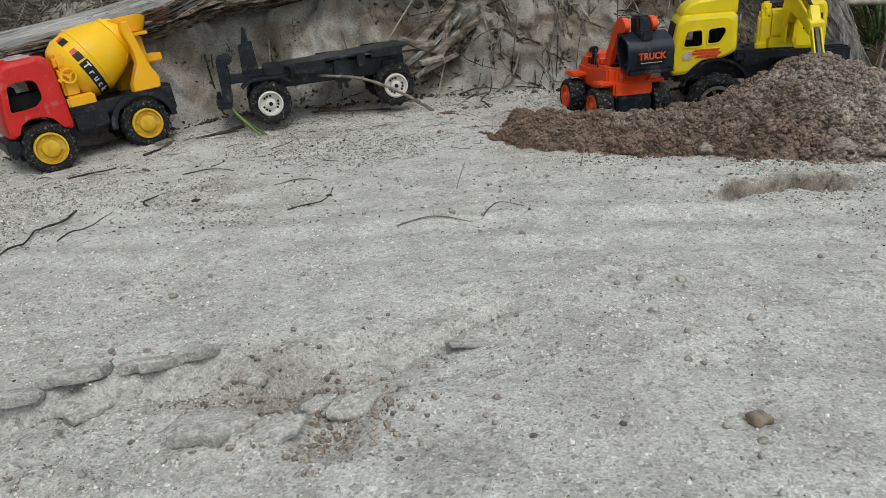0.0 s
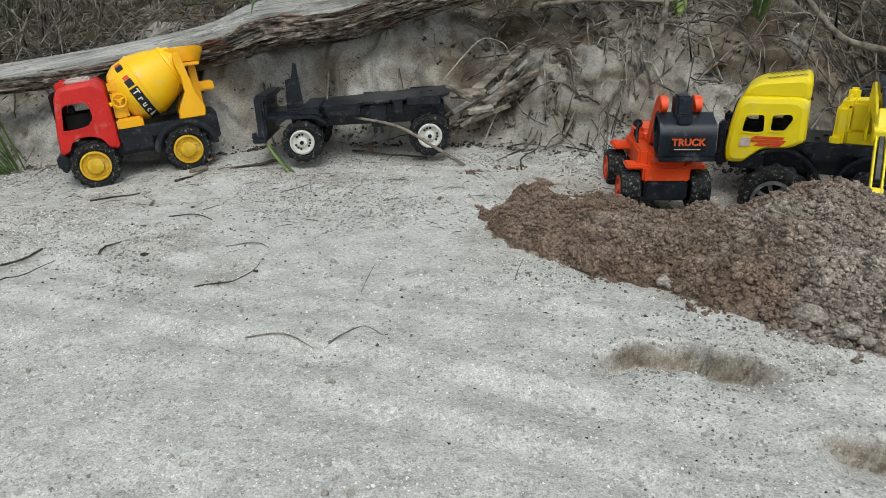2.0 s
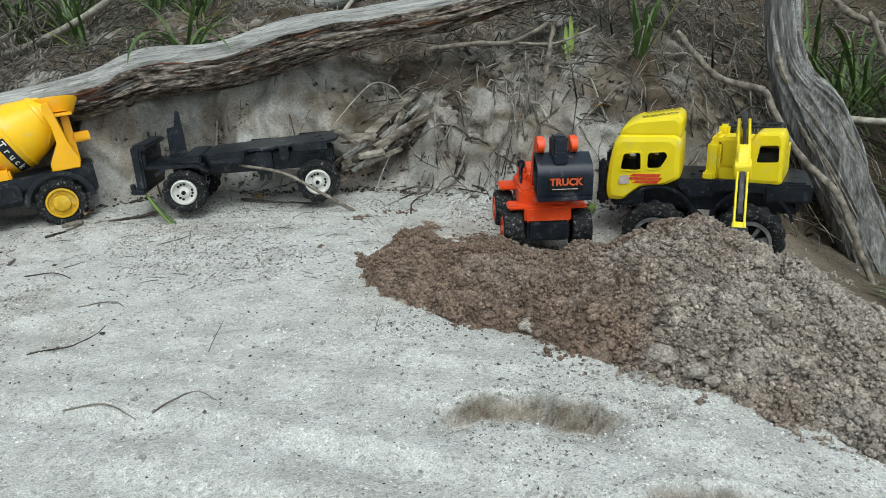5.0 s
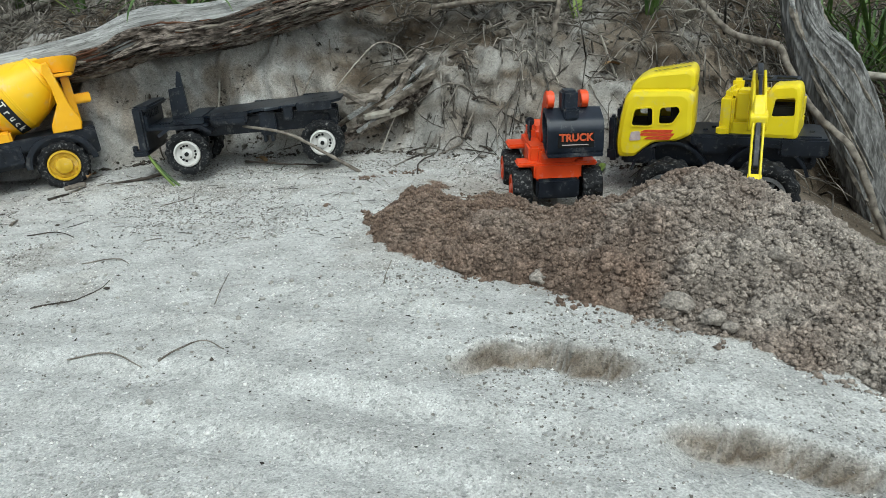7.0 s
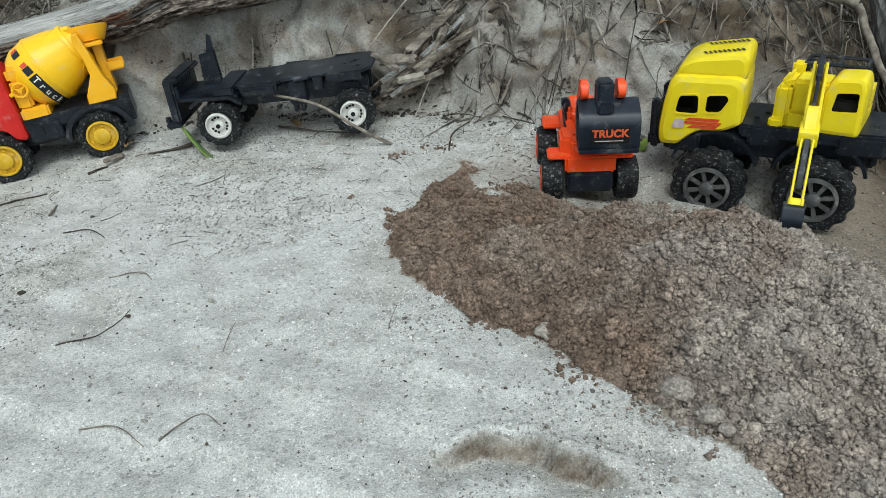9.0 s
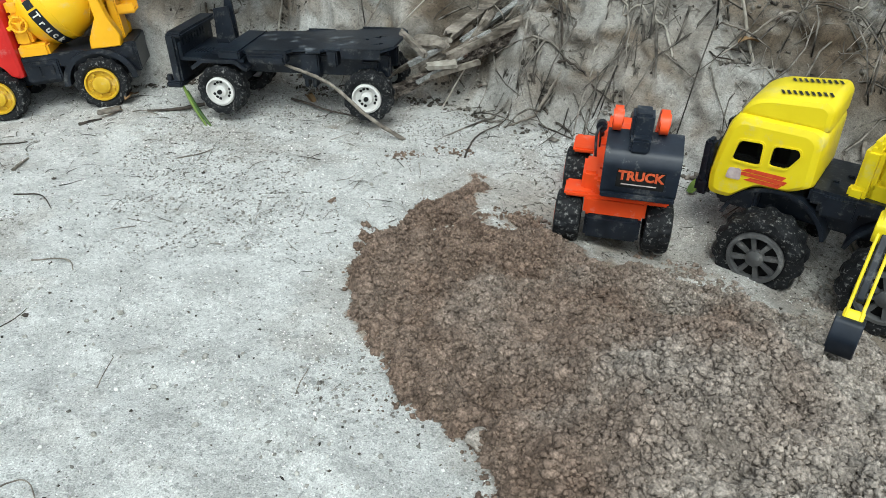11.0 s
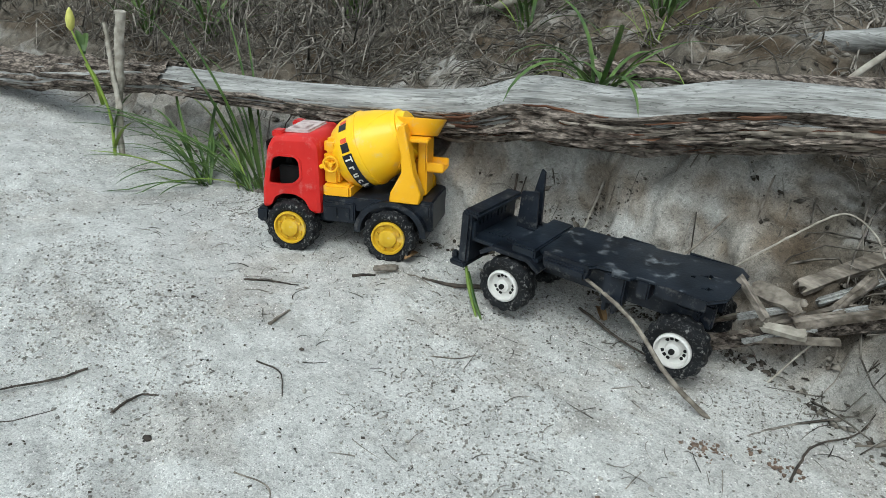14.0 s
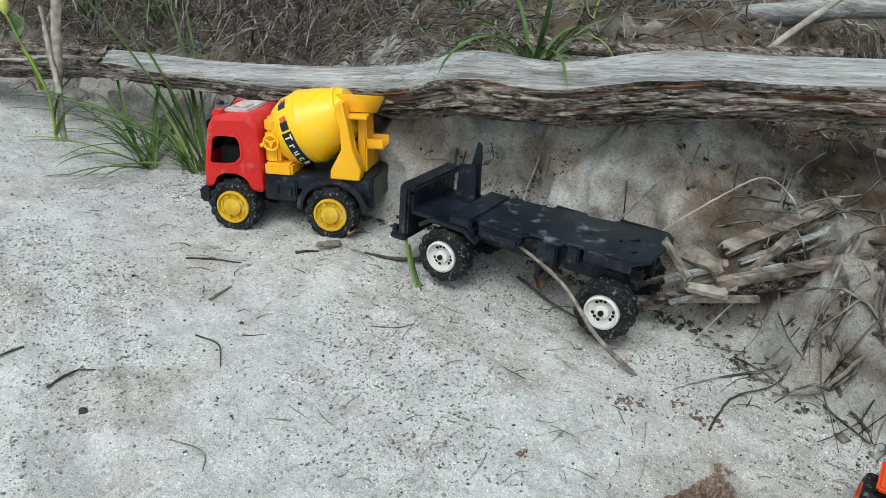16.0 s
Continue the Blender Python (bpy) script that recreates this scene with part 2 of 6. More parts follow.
def stained(m, second, name="stain"):
    """Lets the mesh attribute turn the colour of m towards a second colour."""
    n, l = m.node_tree.nodes, m.node_tree.links
    b = n["Principled BSDF"]
    old = b.inputs["Base Color"].links[0].from_socket
    at = n.new("ShaderNodeAttribute")
    at.attribute_name = name
    mul = n.new("ShaderNodeMix")
    mul.data_type, mul.blend_type = "RGBA", "MULTIPLY"
    l.new(at.outputs["Fac"], mul.inputs["Factor"])
    l.new(old, mul.inputs["A"])
    mul.inputs["B"].default_value = (*second, 1)
    l.new(mul.outputs["Result"], b.inputs["Base Color"])
    return m

# soil colour, dark enough to hold the shade on the bank too
def soil_shaded(m):
    return stained(m, (0.32, 0.288, 0.25), "soil_and_shade")

def grained(m, scale, dark=0.5, light=1.35):
    """Single grains: each cell a little lighter or darker, a few much so."""
    n, l = m.node_tree.nodes, m.node_tree.links
    b = n["Principled BSDF"]
    old = b.inputs["Base Color"].links[0].from_socket
    tc = n.new("ShaderNodeTexCoord")
    for sc, lo, hi in ((scale, dark, light), (scale * 0.36, 0.72, 1.16)):
        vo = n.new("ShaderNodeTexVoronoi")
        vo.inputs["Scale"].default_value = sc
        l.new(tc.outputs["Object"], vo.inputs["Vector"])
        sep = n.new("ShaderNodeSeparateColor")
        l.new(vo.outputs["Color"], sep.inputs[0])
        ramp = n.new("ShaderNodeValToRGB")
        e = ramp.color_ramp.elements
        e[0].position, e[0].color = 0.0, (lo, lo, lo, 1)
        e[1].position, e[1].color = 1.0, (hi, hi, hi, 1)
        for p in (0.14, 0.86):
            k = e.new(p)
            k.color = (0.93, 0.93, 0.93, 1) if p < 0.5 else (1.06, 1.06, 1.06, 1)
        l.new(sep.outputs[0], ramp.inputs["Fac"])
        mx = n.new("ShaderNodeMix")
        mx.data_type, mx.blend_type, mx.clamp_result = "RGBA", "MULTIPLY", False
        mx.inputs["Factor"].default_value = 1.0
        l.new(old, mx.inputs["A"])
        l.new(ramp.outputs["Color"], mx.inputs["B"])
        old = mx.outputs["Result"]
    l.new(old, b.inputs["Base Color"])
    return m

def varied(m, amount=0.35):
    """A little lighter or darker from island to island."""
    n, l = m.node_tree.nodes, m.node_tree.links
    b = n["Principled BSDF"]
    old = b.inputs["Base Color"].links[0].from_socket
    g = n.new("ShaderNodeNewGeometry")
    mr = n.new("ShaderNodeMapRange")
    mr.inputs["To Min"].default_value, mr.inputs["To Max"].default_value = 1 - amount, 1 + amount
    l.new(g.outputs["Random Per Island"], mr.inputs["Value"])
    hs = n.new("ShaderNodeHueSaturation")
    l.new(mr.outputs["Result"], hs.inputs["Value"])
    l.new(old, hs.inputs["Color"])
    l.new(hs.outputs[0], b.inputs["Base Color"])
    return m

SAND = grained(soil_shaded(stained(material("pale_sand", (0.49, 0.488, 0.465), (0.61, 0.61, 0.585), 24, 0.95, 0.6, 900, contrast=(0.38, 0.6), fine=(800, 0.72), dist=0.002), (0.50, 0.42, 0.345))), 780, 0.62, 1.25)
HEAP = grained(stained(material("dug_sand", (0.30, 0.266, 0.23), (0.48, 0.43, 0.375), 30, 0.95, 0.9, 500, fine=(420, 0.6), dist=0.003), (0.58, 0.47, 0.41)), 600, 0.7, 1.2)
CRUMB = varied(stained(material("sand_crumbs", (0.32, 0.283, 0.245), (0.54, 0.485, 0.422), 60, 0.95, 0.8, 600, fine=(500, 0.55), dist=0.003), (0.60, 0.48, 0.42)), 0.22)
GRAIN = varied(material("quartz_grains", (0.42, 0.41, 0.385), (0.72, 0.71, 0.68), 90, 0.55, 0.0), 0.35)
SPECK = varied(material("dark_bits", (0.035, 0.03, 0.025), (0.10, 0.085, 0.07), 90, 0.9, 0.0), 0.5)
CRUSTBIT = varied(material("crust_bits", (0.15, 0.137, 0.12), (0.34, 0.32, 0.29), 90, 0.95, 0.0), 0.3)
CLOD = material("sand_clod", (0.38, 0.36, 0.32), (0.55, 0.53, 0.48), 40, 0.95, 0.8, 300, fine=(300, 0.6), dist=0.003)
GREYWOOD = material("weathered_wood", (0.20, 0.198, 0.187), (0.43, 0.43, 0.415), 110, 0.85, 0.9, 260, contrast=(0.3, 0.62), stretch=(0.07, 1.0, 1.0), fine=(520, 0.66), dist=0.002, crack=(140, 0.38, 0.014), dust=0.35, dust_rgb=(0.16, 0.145, 0.125), dust_scale=22.0)
BARK = varied(material("rotten_bark", (0.045, 0.034, 0.027), (0.31, 0.262, 0.222), 120, 0.95, 1.0, 320, contrast=(0.36, 0.62), stretch=(0.30, 1, 1), fine=(420, 0.35), dist=0.004, crack=(70, 0.25, 0.03)), 0.45)
REDWOOD = material("red_rotten_wood", (0.05, 0.022, 0.014), (0.15, 0.075, 0.045), 60, 0.95, 0.9, 90, stretch=(0.2, 1, 1), dist=0.003)
STICK = material("dry_stick", (0.10, 0.085, 0.07), (0.27, 0.24, 0.20), 90, 0.9, 0.6, 300)
DARKSTICK = material("dark_stick", (0.03, 0.026, 0.022), (0.085, 0.07, 0.058), 90, 0.9, 0.6, 300)
PALESTICK = material("bleached_stick", (0.22, 0.20, 0.165), (0.42, 0.39, 0.335), 80, 0.9, 0.5, 250)
PLANK = material("split_timber", (0.11, 0.092, 0.072), (0.33, 0.29, 0.245), 60, 0.9, 0.9, 120, stretch=(0.15, 1, 1), fine=(200, 0.55), dist=0.003)
LITTER = varied(material("dry_litter", (0.05, 0.044, 0.037), (0.27, 0.245, 0.21), 60, 0.95, 0.0), 0.5)
LEAF = varied(material("sedge_leaf", (0.032, 0.070, 0.016), (0.095, 0.155, 0.036), 40, 0.5, 0.2, 200), 0.35)
BRIGHT = varied(material("young_leaf", (0.12, 0.19, 0.03), (0.22, 0.30, 0.05), 40, 0.5, 0.2, 200), 0.25)
BUD = material("yellow_bud", (0.45, 0.45, 0.10), (0.60, 0.58, 0.16), 80, 0.5, 0.1)
DRYLEAF = varied(material("dead_leaf", (0.13, 0.075, 0.035), (0.28, 0.18, 0.09), 60, 0.85, 0.4, 200), 0.3)
DRUM = material("golden_plastic", (0.86, 0.50, 0.008), (0.90, 0.55, 0.012), 30, 0.34, 0.05, 400, dust=0.35)
YELLOW = material("yellow_plastic", (0.78, 0.62, 0.010), (0.84, 0.68, 0.016), 30, 0.36, 0.05, 400, dust=0.35)
AMBER = material("amber_plastic", (0.82, 0.40, 0.008), (0.88, 0.46, 0.012), 30, 0.38, 0.05, 400, dust=0.35)
RED = material("red_plastic", (0.50, 0.014, 0.012), (0.58, 0.022, 0.018), 30, 0.34, 0.05, 400, dust=0.3)
ORANGE = material("orange_plastic", (0.70, 0.058, 0.010), (0.78, 0.085, 0.015), 30, 0.4, 0.05, 400, dust=0.4)
BLACK = material("black_plastic", (0.004, 0.006, 0.010), (0.012, 0.016, 0.024), 40, 0.38, 0.15, 300, dust=0.16, dust_scale=90.0)
SCUFFED = material("scuffed_black_plastic", (0.005, 0.008, 0.013), (0.016, 0.022, 0.032), 30, 0.34, 0.2, 250, dust=0.6, dust_rgb=(0.26, 0.28, 0.30), dust_scale=38.0)
NAVY = material("blue_black_plastic", (0.006, 0.010, 0.017), (0.016, 0.022, 0.034), 50, 0.42, 0.1, 300, dust=0.3)
RUBBER = material("tyre_plastic", (0.005, 0.0055, 0.0065), (0.013, 0.014, 0.016), 60, 0.6, 0.2, 300, dust=0.5, dust_rgb=(0.50, 0.49, 0.46), dust_scale=260.0)
WHITE = material("white_plastic", (0.55, 0.54, 0.51), (0.72, 0.71, 0.68), 50, 0.45, 0.1, 300, dust=0.4)
GREY = material("grey_plastic", (0.055, 0.055, 0.056), (0.11, 0.11, 0.108), 60, 0.5, 0.1, 300, dust=0.5)
HUBYEL = material("dull_yellow_plastic", (0.55, 0.33, 0.012), (0.68, 0.44, 0.03), 60, 0.45, 0.1, 300, dust=0.45)
# near-black standing in for shade in cabs, slots and openings; also the bucket sticker
SHADE = material("shade_and_print_black", (0.006, 0.006, 0.006), (0.014, 0.014, 0.014), 50, 0.7, 0.0)
INK = material("white_lettering", (0.62, 0.6, 0.55), (0.75, 0.73, 0.68), 200, 0.5, 0.0)
INKRED = material("red_lettering", (0.45, 0.06, 0.02), (0.7, 0.14, 0.05), 300, 0.5, 0.0)
DECALRED = material("red_sticker", (0.55, 0.05, 0.02), (0.66, 0.09, 0.03), 200, 0.4, 0.0)
SCUFF = material("scuffed_paint", (0.40, 0.30, 0.29), (0.58, 0.50, 0.48), 120, 0.8, 0.2)

# ---- building helpers ----
def part(name, bm, mat, parent=None, label="", sharp=38):
    me = bpy.data.meshes.new(name)
    bmesh.ops.recalc_face_normals(bm, faces=bm.faces[:])
    bm.to_mesh(me)
    bm.free()
    me.materials.append(mat)
    me.polygons.foreach_set("use_smooth", [True] * len(me.polygons))
    me.set_sharp_from_angle(angle=radians(sharp))
    ob = new(name, me)
    if parent:
        ob.parent = parent
    if label:
        tagged(ob, label)
    return ob

def thing(name, label, category, m, group=""):
    ob = new(name)
    ob.empty_display_size = 0.05
    ob.matrix_world = m
    return tagged(ob, label, category, group)

def solid(name, verts, faces, mat, smooth=True):
    me = bpy.data.meshes.new(name)
    me.from_pydata(verts, [], faces)
    me.materials.append(mat)
    me.polygons.foreach_set("use_smooth", [smooth] * len(me.polygons))
    me.update()
    return new(name, me)

def box(bm, x0, x1, y0, y1, z0, z1, r=0.002, taper=0.0):
    res = bmesh.ops.create_cube(bm, size=1.0)
    vs = res["verts"]
    for v in vs:
        k = 1 - taper if v.co.z > 0 else 1
        v.co = ((x0 + x1) / 2 + v.co.x * (x1 - x0) * k, (y0 + y1) / 2 + v.co.y * (y1 - y0) * k, (z0 + z1) / 2 + v.co.z * (z1 - z0))
    if r:
        es = list({e for v in vs for e in v.link_edges})
        bmesh.ops.bevel(bm, geom=es, offset=r, segments=2, affect="EDGES", clamp_overlap=True)
    return bm

def boxed(*boxes, r=0.002):
    bm = bmesh.new()
    for b in boxes:
        box(bm, *b[:6], b[6] if len(b) > 6 else r)
    return bm

def lathe(bm, profile, m=None, segs=32, cap=True):
    """Profile of (along, radius); turned about the local y axis."""
    m = m or Matrix()
    rings = []
    for a, r in profile:
        rings.append([bm.verts.new(m @ Vector((r * math.cos(2 * math.pi * k / segs), a, r * math.sin(2 * math.pi * k / segs)))) for k in range(segs)])
    for p, q in zip(rings, rings[1:]):
        for k in range(segs):
            bm.faces.new((p[k], p[(k + 1) % segs], q[(k + 1) % segs], q[k]))
    if cap:
        bm.faces.new(rings[0])
        bm.faces.new(rings[-1])
    return bm

def rod(bm, a, b, r, segs=10, r2=None):
    a, b = Vector(a), Vector(b)
    turn = Vector((0, 1, 0)).rotation_difference(b - a).to_matrix().to_4x4()
    return lathe(bm, [(0, r), ((b - a).length, r if r2 is None else r2)], Matrix.Translation(a) @ turn, segs)

def tube(bm, pts, radii, sides=7, rugged=0.0, rng=None):
    pts = [Vector(p) for p in pts]
    rings = []
    side = Vector((0.3, 0.2, 1)).normalized()
    for i, p in enumerate(pts):
        d = (pts[min(i + 1, len(pts) - 1)] - pts[max(i - 1, 0)]).normalized()
        u = d.cross(side)
        if u.length < 1e-3:
            u = d.cross(Vector((1, 0, 0)))
        u.normalize()
        v = d.cross(u)
        ring = []
        for k in range(sides):
            a = 2 * math.pi * k / sides
            r = radii[i] * (1 + (rng.uniform(-rugged, rugged) if rng else 0))
            ring.append(bm.verts.new(p + u * (r * math.cos(a)) + v * (r * math.sin(a))))
        rings.append(ring)
    for p, q in zip(rings, rings[1:]):
        for k in range(sides):
            bm.faces.new((p[k], p[(k + 1) % sides], q[(k + 1) % sides], q[k]))
    bm.faces.new(rings[0])
    bm.faces.new(rings[-1])
    return bm

def smoothed(pts, n):
    """A smooth line through a few points, with n steps between two."""
    pts = [Vector(p) for p in pts]
    ext = [pts[0] * 2 - pts[1], *pts, pts[-1] * 2 - pts[-2]]
    out = []
    for i in range(1, len(ext) - 2):
        a, b, c, d = ext[i - 1:i + 3]
        for k in range(n):
            t = k / n
            out.append(0.5 * (2 * b + (c - a) * t + (2 * a - 5 * b + 4 * c - d) * t * t + (3 * b - a - 3 * c + d) * t ** 3))
    return out + [pts[-1]]

def sheet(bm, outline, holes, y, thick):
    """A flat panel in the xz plane at y with holes through it."""
    edges = []
    for loop in (outline, *holes):
        vs = [bm.verts.new((p[0], y, p[1])) for p in loop]
        edges += [bm.edges.new((vs[k], vs[(k + 1) % len(vs)])) for k in range(len(vs))]
    fs = [g for g in bmesh.ops.triangle_fill(bm, edges=edges, use_beauty=True)["geom"] if isinstance(g, bmesh.types.BMFace)]
    ext = bmesh.ops.extrude_face_region(bm, geom=fs)
    for g in ext["geom"]:
        if isinstance(g, bmesh.types.BMVert):
            g.co.y += thick
    return bm

def rounded(pts, r, n=3):
    """A polygon with its corners rounded."""
    out = []
    k = len(pts)
    for i in range(k):
        p, a, b = Vector(pts[i]), Vector(pts[i - 1]), Vector(pts[(i + 1) % k])
        u, v = a - p, b - p
        q = min(r, u.length * 0.45, v.length * 0.45)
        s, e = p + u.normalized() * q, p + v.normalized() * q
        for j in range(n + 1):
            t = j / n
            out.append(tuple(s * (1 - t) ** 2 + p * (2 * t * (1 - t)) + e * t * t))
    return out

def shell(outline, holes, y0, y1, r=0.004, corner=0.006):
    """A hollow body: the outline in xz carried from y0 to y1, rounded at both sides, with holes in the side panels."""
    line = rounded(outline, corner, 4)
    cx, cz = sum(p[0] for p in line) / len(line), sum(p[1] for p in line) / len(line)
    wx, wz = max(p[0] for p in line) - min(p[0] for p in line), max(p[1] for p in line) - min(p[1] for p in line)
    def inset(d):
        return [(cx + (p[0] - cx) * (1 - 2 * d / wx), cz + (p[1] - cz) * (1 - 2 * d / wz)) for p in line]
    bm = bmesh.new()
    steps = [(y0, r), (y0 + 0.3 * r, 0.3 * r), (y0 + r, 0), (y1 - r, 0), (y1 - 0.3 * r, 0.3 * r), (y1, r)]
    rings = [[bm.verts.new((p[0], y, p[1])) for p in inset(d)] for y, d in steps]
    for p, q in zip(rings, rings[1:]):
        for k in range(len(p)):
            bm.faces.new((p[k], p[(k + 1) % len(p)], q[(k + 1) % len(p)], q[k]))
    sheet(bm, inset(r), holes, y0, 0.0025)
    sheet(bm, inset(r), holes, y1, -0.0025)
    return bm

def tyre_mesh(R, w, lugs, deep=0.06, inner=0.55):
    """A tyre about the y axis with staggered lugs; y runs from -w/2 to w/2."""
    bm = bmesh.new()
    prof = [(-0.36, inner), (-0.46, inner + 0.08), (-0.5, 0.80), (-0.46, 0.91), (-0.34, 0.965), (-0.12, 0.98), (-0.02, 0.975), (0.02, 0.975), (0.12, 0.98), (0.34, 0.965), (0.46, 0.91), (0.5, 0.80), (0.46, inner + 0.08), (0.36, inner)]
    segs = lugs * 4
    rings = []
    for s in range(segs):
        a = 2 * math.pi * s / segs
        ring = []
        for y, r in prof:
            raised = ((s + (2 if y > 0 else 0)) % 4) < 2 and r > 0.85
            if abs(y) < 0.05:
                raised = False
            rr = R * (r + (deep if raised else -0.015 if r > 0.9 else 0))
            ring.append(bm.verts.new((rr * math.cos(a), y * w, rr * math.sin(a))))
        rings.append(ring)
    for s in range(segs):
        p, q = rings[s], rings[(s + 1) % segs]
        for k in range(len(p) - 1):
            bm.faces.new((p[k], p[k + 1], q[k + 1], q[k]))
        bm.faces.new((p[-1], p[0], q[0], q[-1]))
    return bm

def wheel(parent, x, y, z, R, w, style, spin=0.0, out=-1):
    """Axle stub, tyre and rim; out: the side on which the rim faces."""
    hub = part("wheel", lathe(bmesh.new(), [(-w * 0.3, R * 0.2), (w * 0.3, R * 0.2)], None, 12), BLACK, parent)
    hub.matrix_basis = pose(x, y, z, 0, spin, 0 if out < 0 else 180)
    lug = {"mixer": (15, 0.05), "white": (14, 0.045), "loader": (18, 0.035), "grey": (13, 0.05)}[style]
    part("tyre", tyre_mesh(R * 0.96, w, lug[0], lug[1], {"mixer": 0.60, "white": 0.58, "loader": 0.6, "grey": 0.60}[style]), RUBBER, hub, "dusty black knobbly tyre")
    bm = bmesh.new()
    f = -w * 0.5
    if style == "mixer":
        lathe(bm, [(f + 0.006, R * 0.62), (f - 0.001, R * 0.60), (f - 0.0015, R * 0.54), (f + 0.003, R * 0.50), (f + 0.003, R * 0.34), (f - 0.0015, R * 0.31), (f - 0.003, R * 0.2), (f - 0.003, 0.0005)], None, 30)
        for k in range(8):
            a = 2 * math.pi * k / 8
            rod(bm, (R * 0.42 * math.cos(a), f + 0.004, R * 0.42 * math.sin(a)), (R * 0.42 * math.cos(a), f, R * 0.42 * math.sin(a)), R * 0.05, 8)
        part("rim", bm, HUBYEL, hub, "dull yellow plastic rim with bolts")
    elif style == "white":
        lathe(bm, [(f + 0.008, R * 0.58), (f, R * 0.56), (f - 0.001, R * 0.50), (f + 0.005, R * 0.45), (f + 0.007, R * 0.26), (f + 0.002, R * 0.22), (f + 0.001, R * 0.15), (f + 0.001, 0.0005)], None, 30)
        part("rim", bm, WHITE, hub, "white plastic rim with dark slots")
        bm = bmesh.new()
        for k in (0, 1, 2, 5, 6, 7, 10, 11, 12):
            a = 2 * math.pi * k / 15
            rod(bm, (R * 0.35 * math.cos(a), f + 0.010, R * 0.35 * math.sin(a)), (R * 0.35 * math.cos(a), f + 0.0056, R * 0.35 * math.sin(a)), R * 0.06, 8)
        rod(bm, (0, f + 0.003, 0), (0, f - 0.002, 0), R * 0.09, 10)
        part("slots", bm, SHADE, hub)
    elif style == "loader":
        lathe(bm, [(f + 0.006, R * 0.64), (f, R * 0.62), (f - 0.0005, R * 0.54), (f + 0.003, R * 0.5), (f + 0.002, R * 0.22), (f - 0.001, R * 0.2), (f - 0.001, 0.0005)], None, 28)
        part("rim", bm, ORANGE, hub, "orange plastic rim")
    else:
        lathe(bm, [(f + 0.006, R * 0.62), (f - 0.001, R * 0.60), (f - 0.0015, R * 0.52), (f + 0.002, R * 0.50), (f + 0.006, R * 0.50)], None, 32, cap=False)
        for k in range(8):
            a = 2 * math.pi * (k + 0.5) / 8
            c, s = math.cos(a), math.sin(a)
            n = Vector((-s, 0, c)) * R * 0.05
            q = [Vector((c * R * d, 0, s * R * d)) for d in (0.14, 0.53)]
            vs = [bm.verts.new(p + o * k2 + Vector((0, yy, 0))) for yy in (f + 0.001, f + 0.005) for p, o, k2 in ((q[0], n, 0.75), (q[1], n, 1.25), (q[1], -n, 1.25), (q[0], -n, 0.75))]
            bm.faces.new(vs[:4])
            bm.faces.new(vs[4:])
            for i in range(4):
                bm.faces.new((vs[i], vs[(i + 1) % 4], vs[4 + (i + 1) % 4], vs[4 + i]))
        lathe(bm, [(f + 0.006, R * 0.2), (f - 0.001, R * 0.19), (f - 0.003, R * 0.1), (f - 0.003, 0.0005)], None, 18)
        part("rim", bm, GREY, hub, "grey eight-spoke rim")
        part("backing", lathe(bmesh.new(), [(f + 0.008, R * 0.60), (f + 0.0075, 0.0005)], None, 24), SHADE, hub)
    return hub

def lettering(text, size, mat, parent, m, label, shear=0.0, bold=0.0):
    cu = bpy.data.curves.new("lettering", "FONT")
    cu.body, cu.size, cu.extrude, cu.shear, cu.offset = text, size, 0.0003, shear, bold
    cu.align_x, cu.align_y, cu.resolution_u = "CENTER", "CENTER", 3
    tmp = new("lettering_curve", cu)
    me = bpy.data.meshes.new_from_object(tmp.evaluated_get(bpy.context.evaluated_depsgraph_get()))
    bpy.data.objects.remove(tmp)
    bpy.data.curves.remove(cu)
    me.materials.clear()
    me.materials.append(mat)
    ob = new("lettering", me)
    ob.parent = parent
    ob.matrix_basis = m
    return tagged(ob, label)

# ---- ground: one sheet from the sand flat over the bank to the horizon ----
def spread(lo, hi, step, far, n):
    core = np.arange(lo, hi + step / 2, step)  # fine near the toys, coarser outwards
    grow = np.geomspace(step * 1.5, far, n)
    return np.concatenate(((core[0] - grow)[::-1], core, core[-1] + grow))

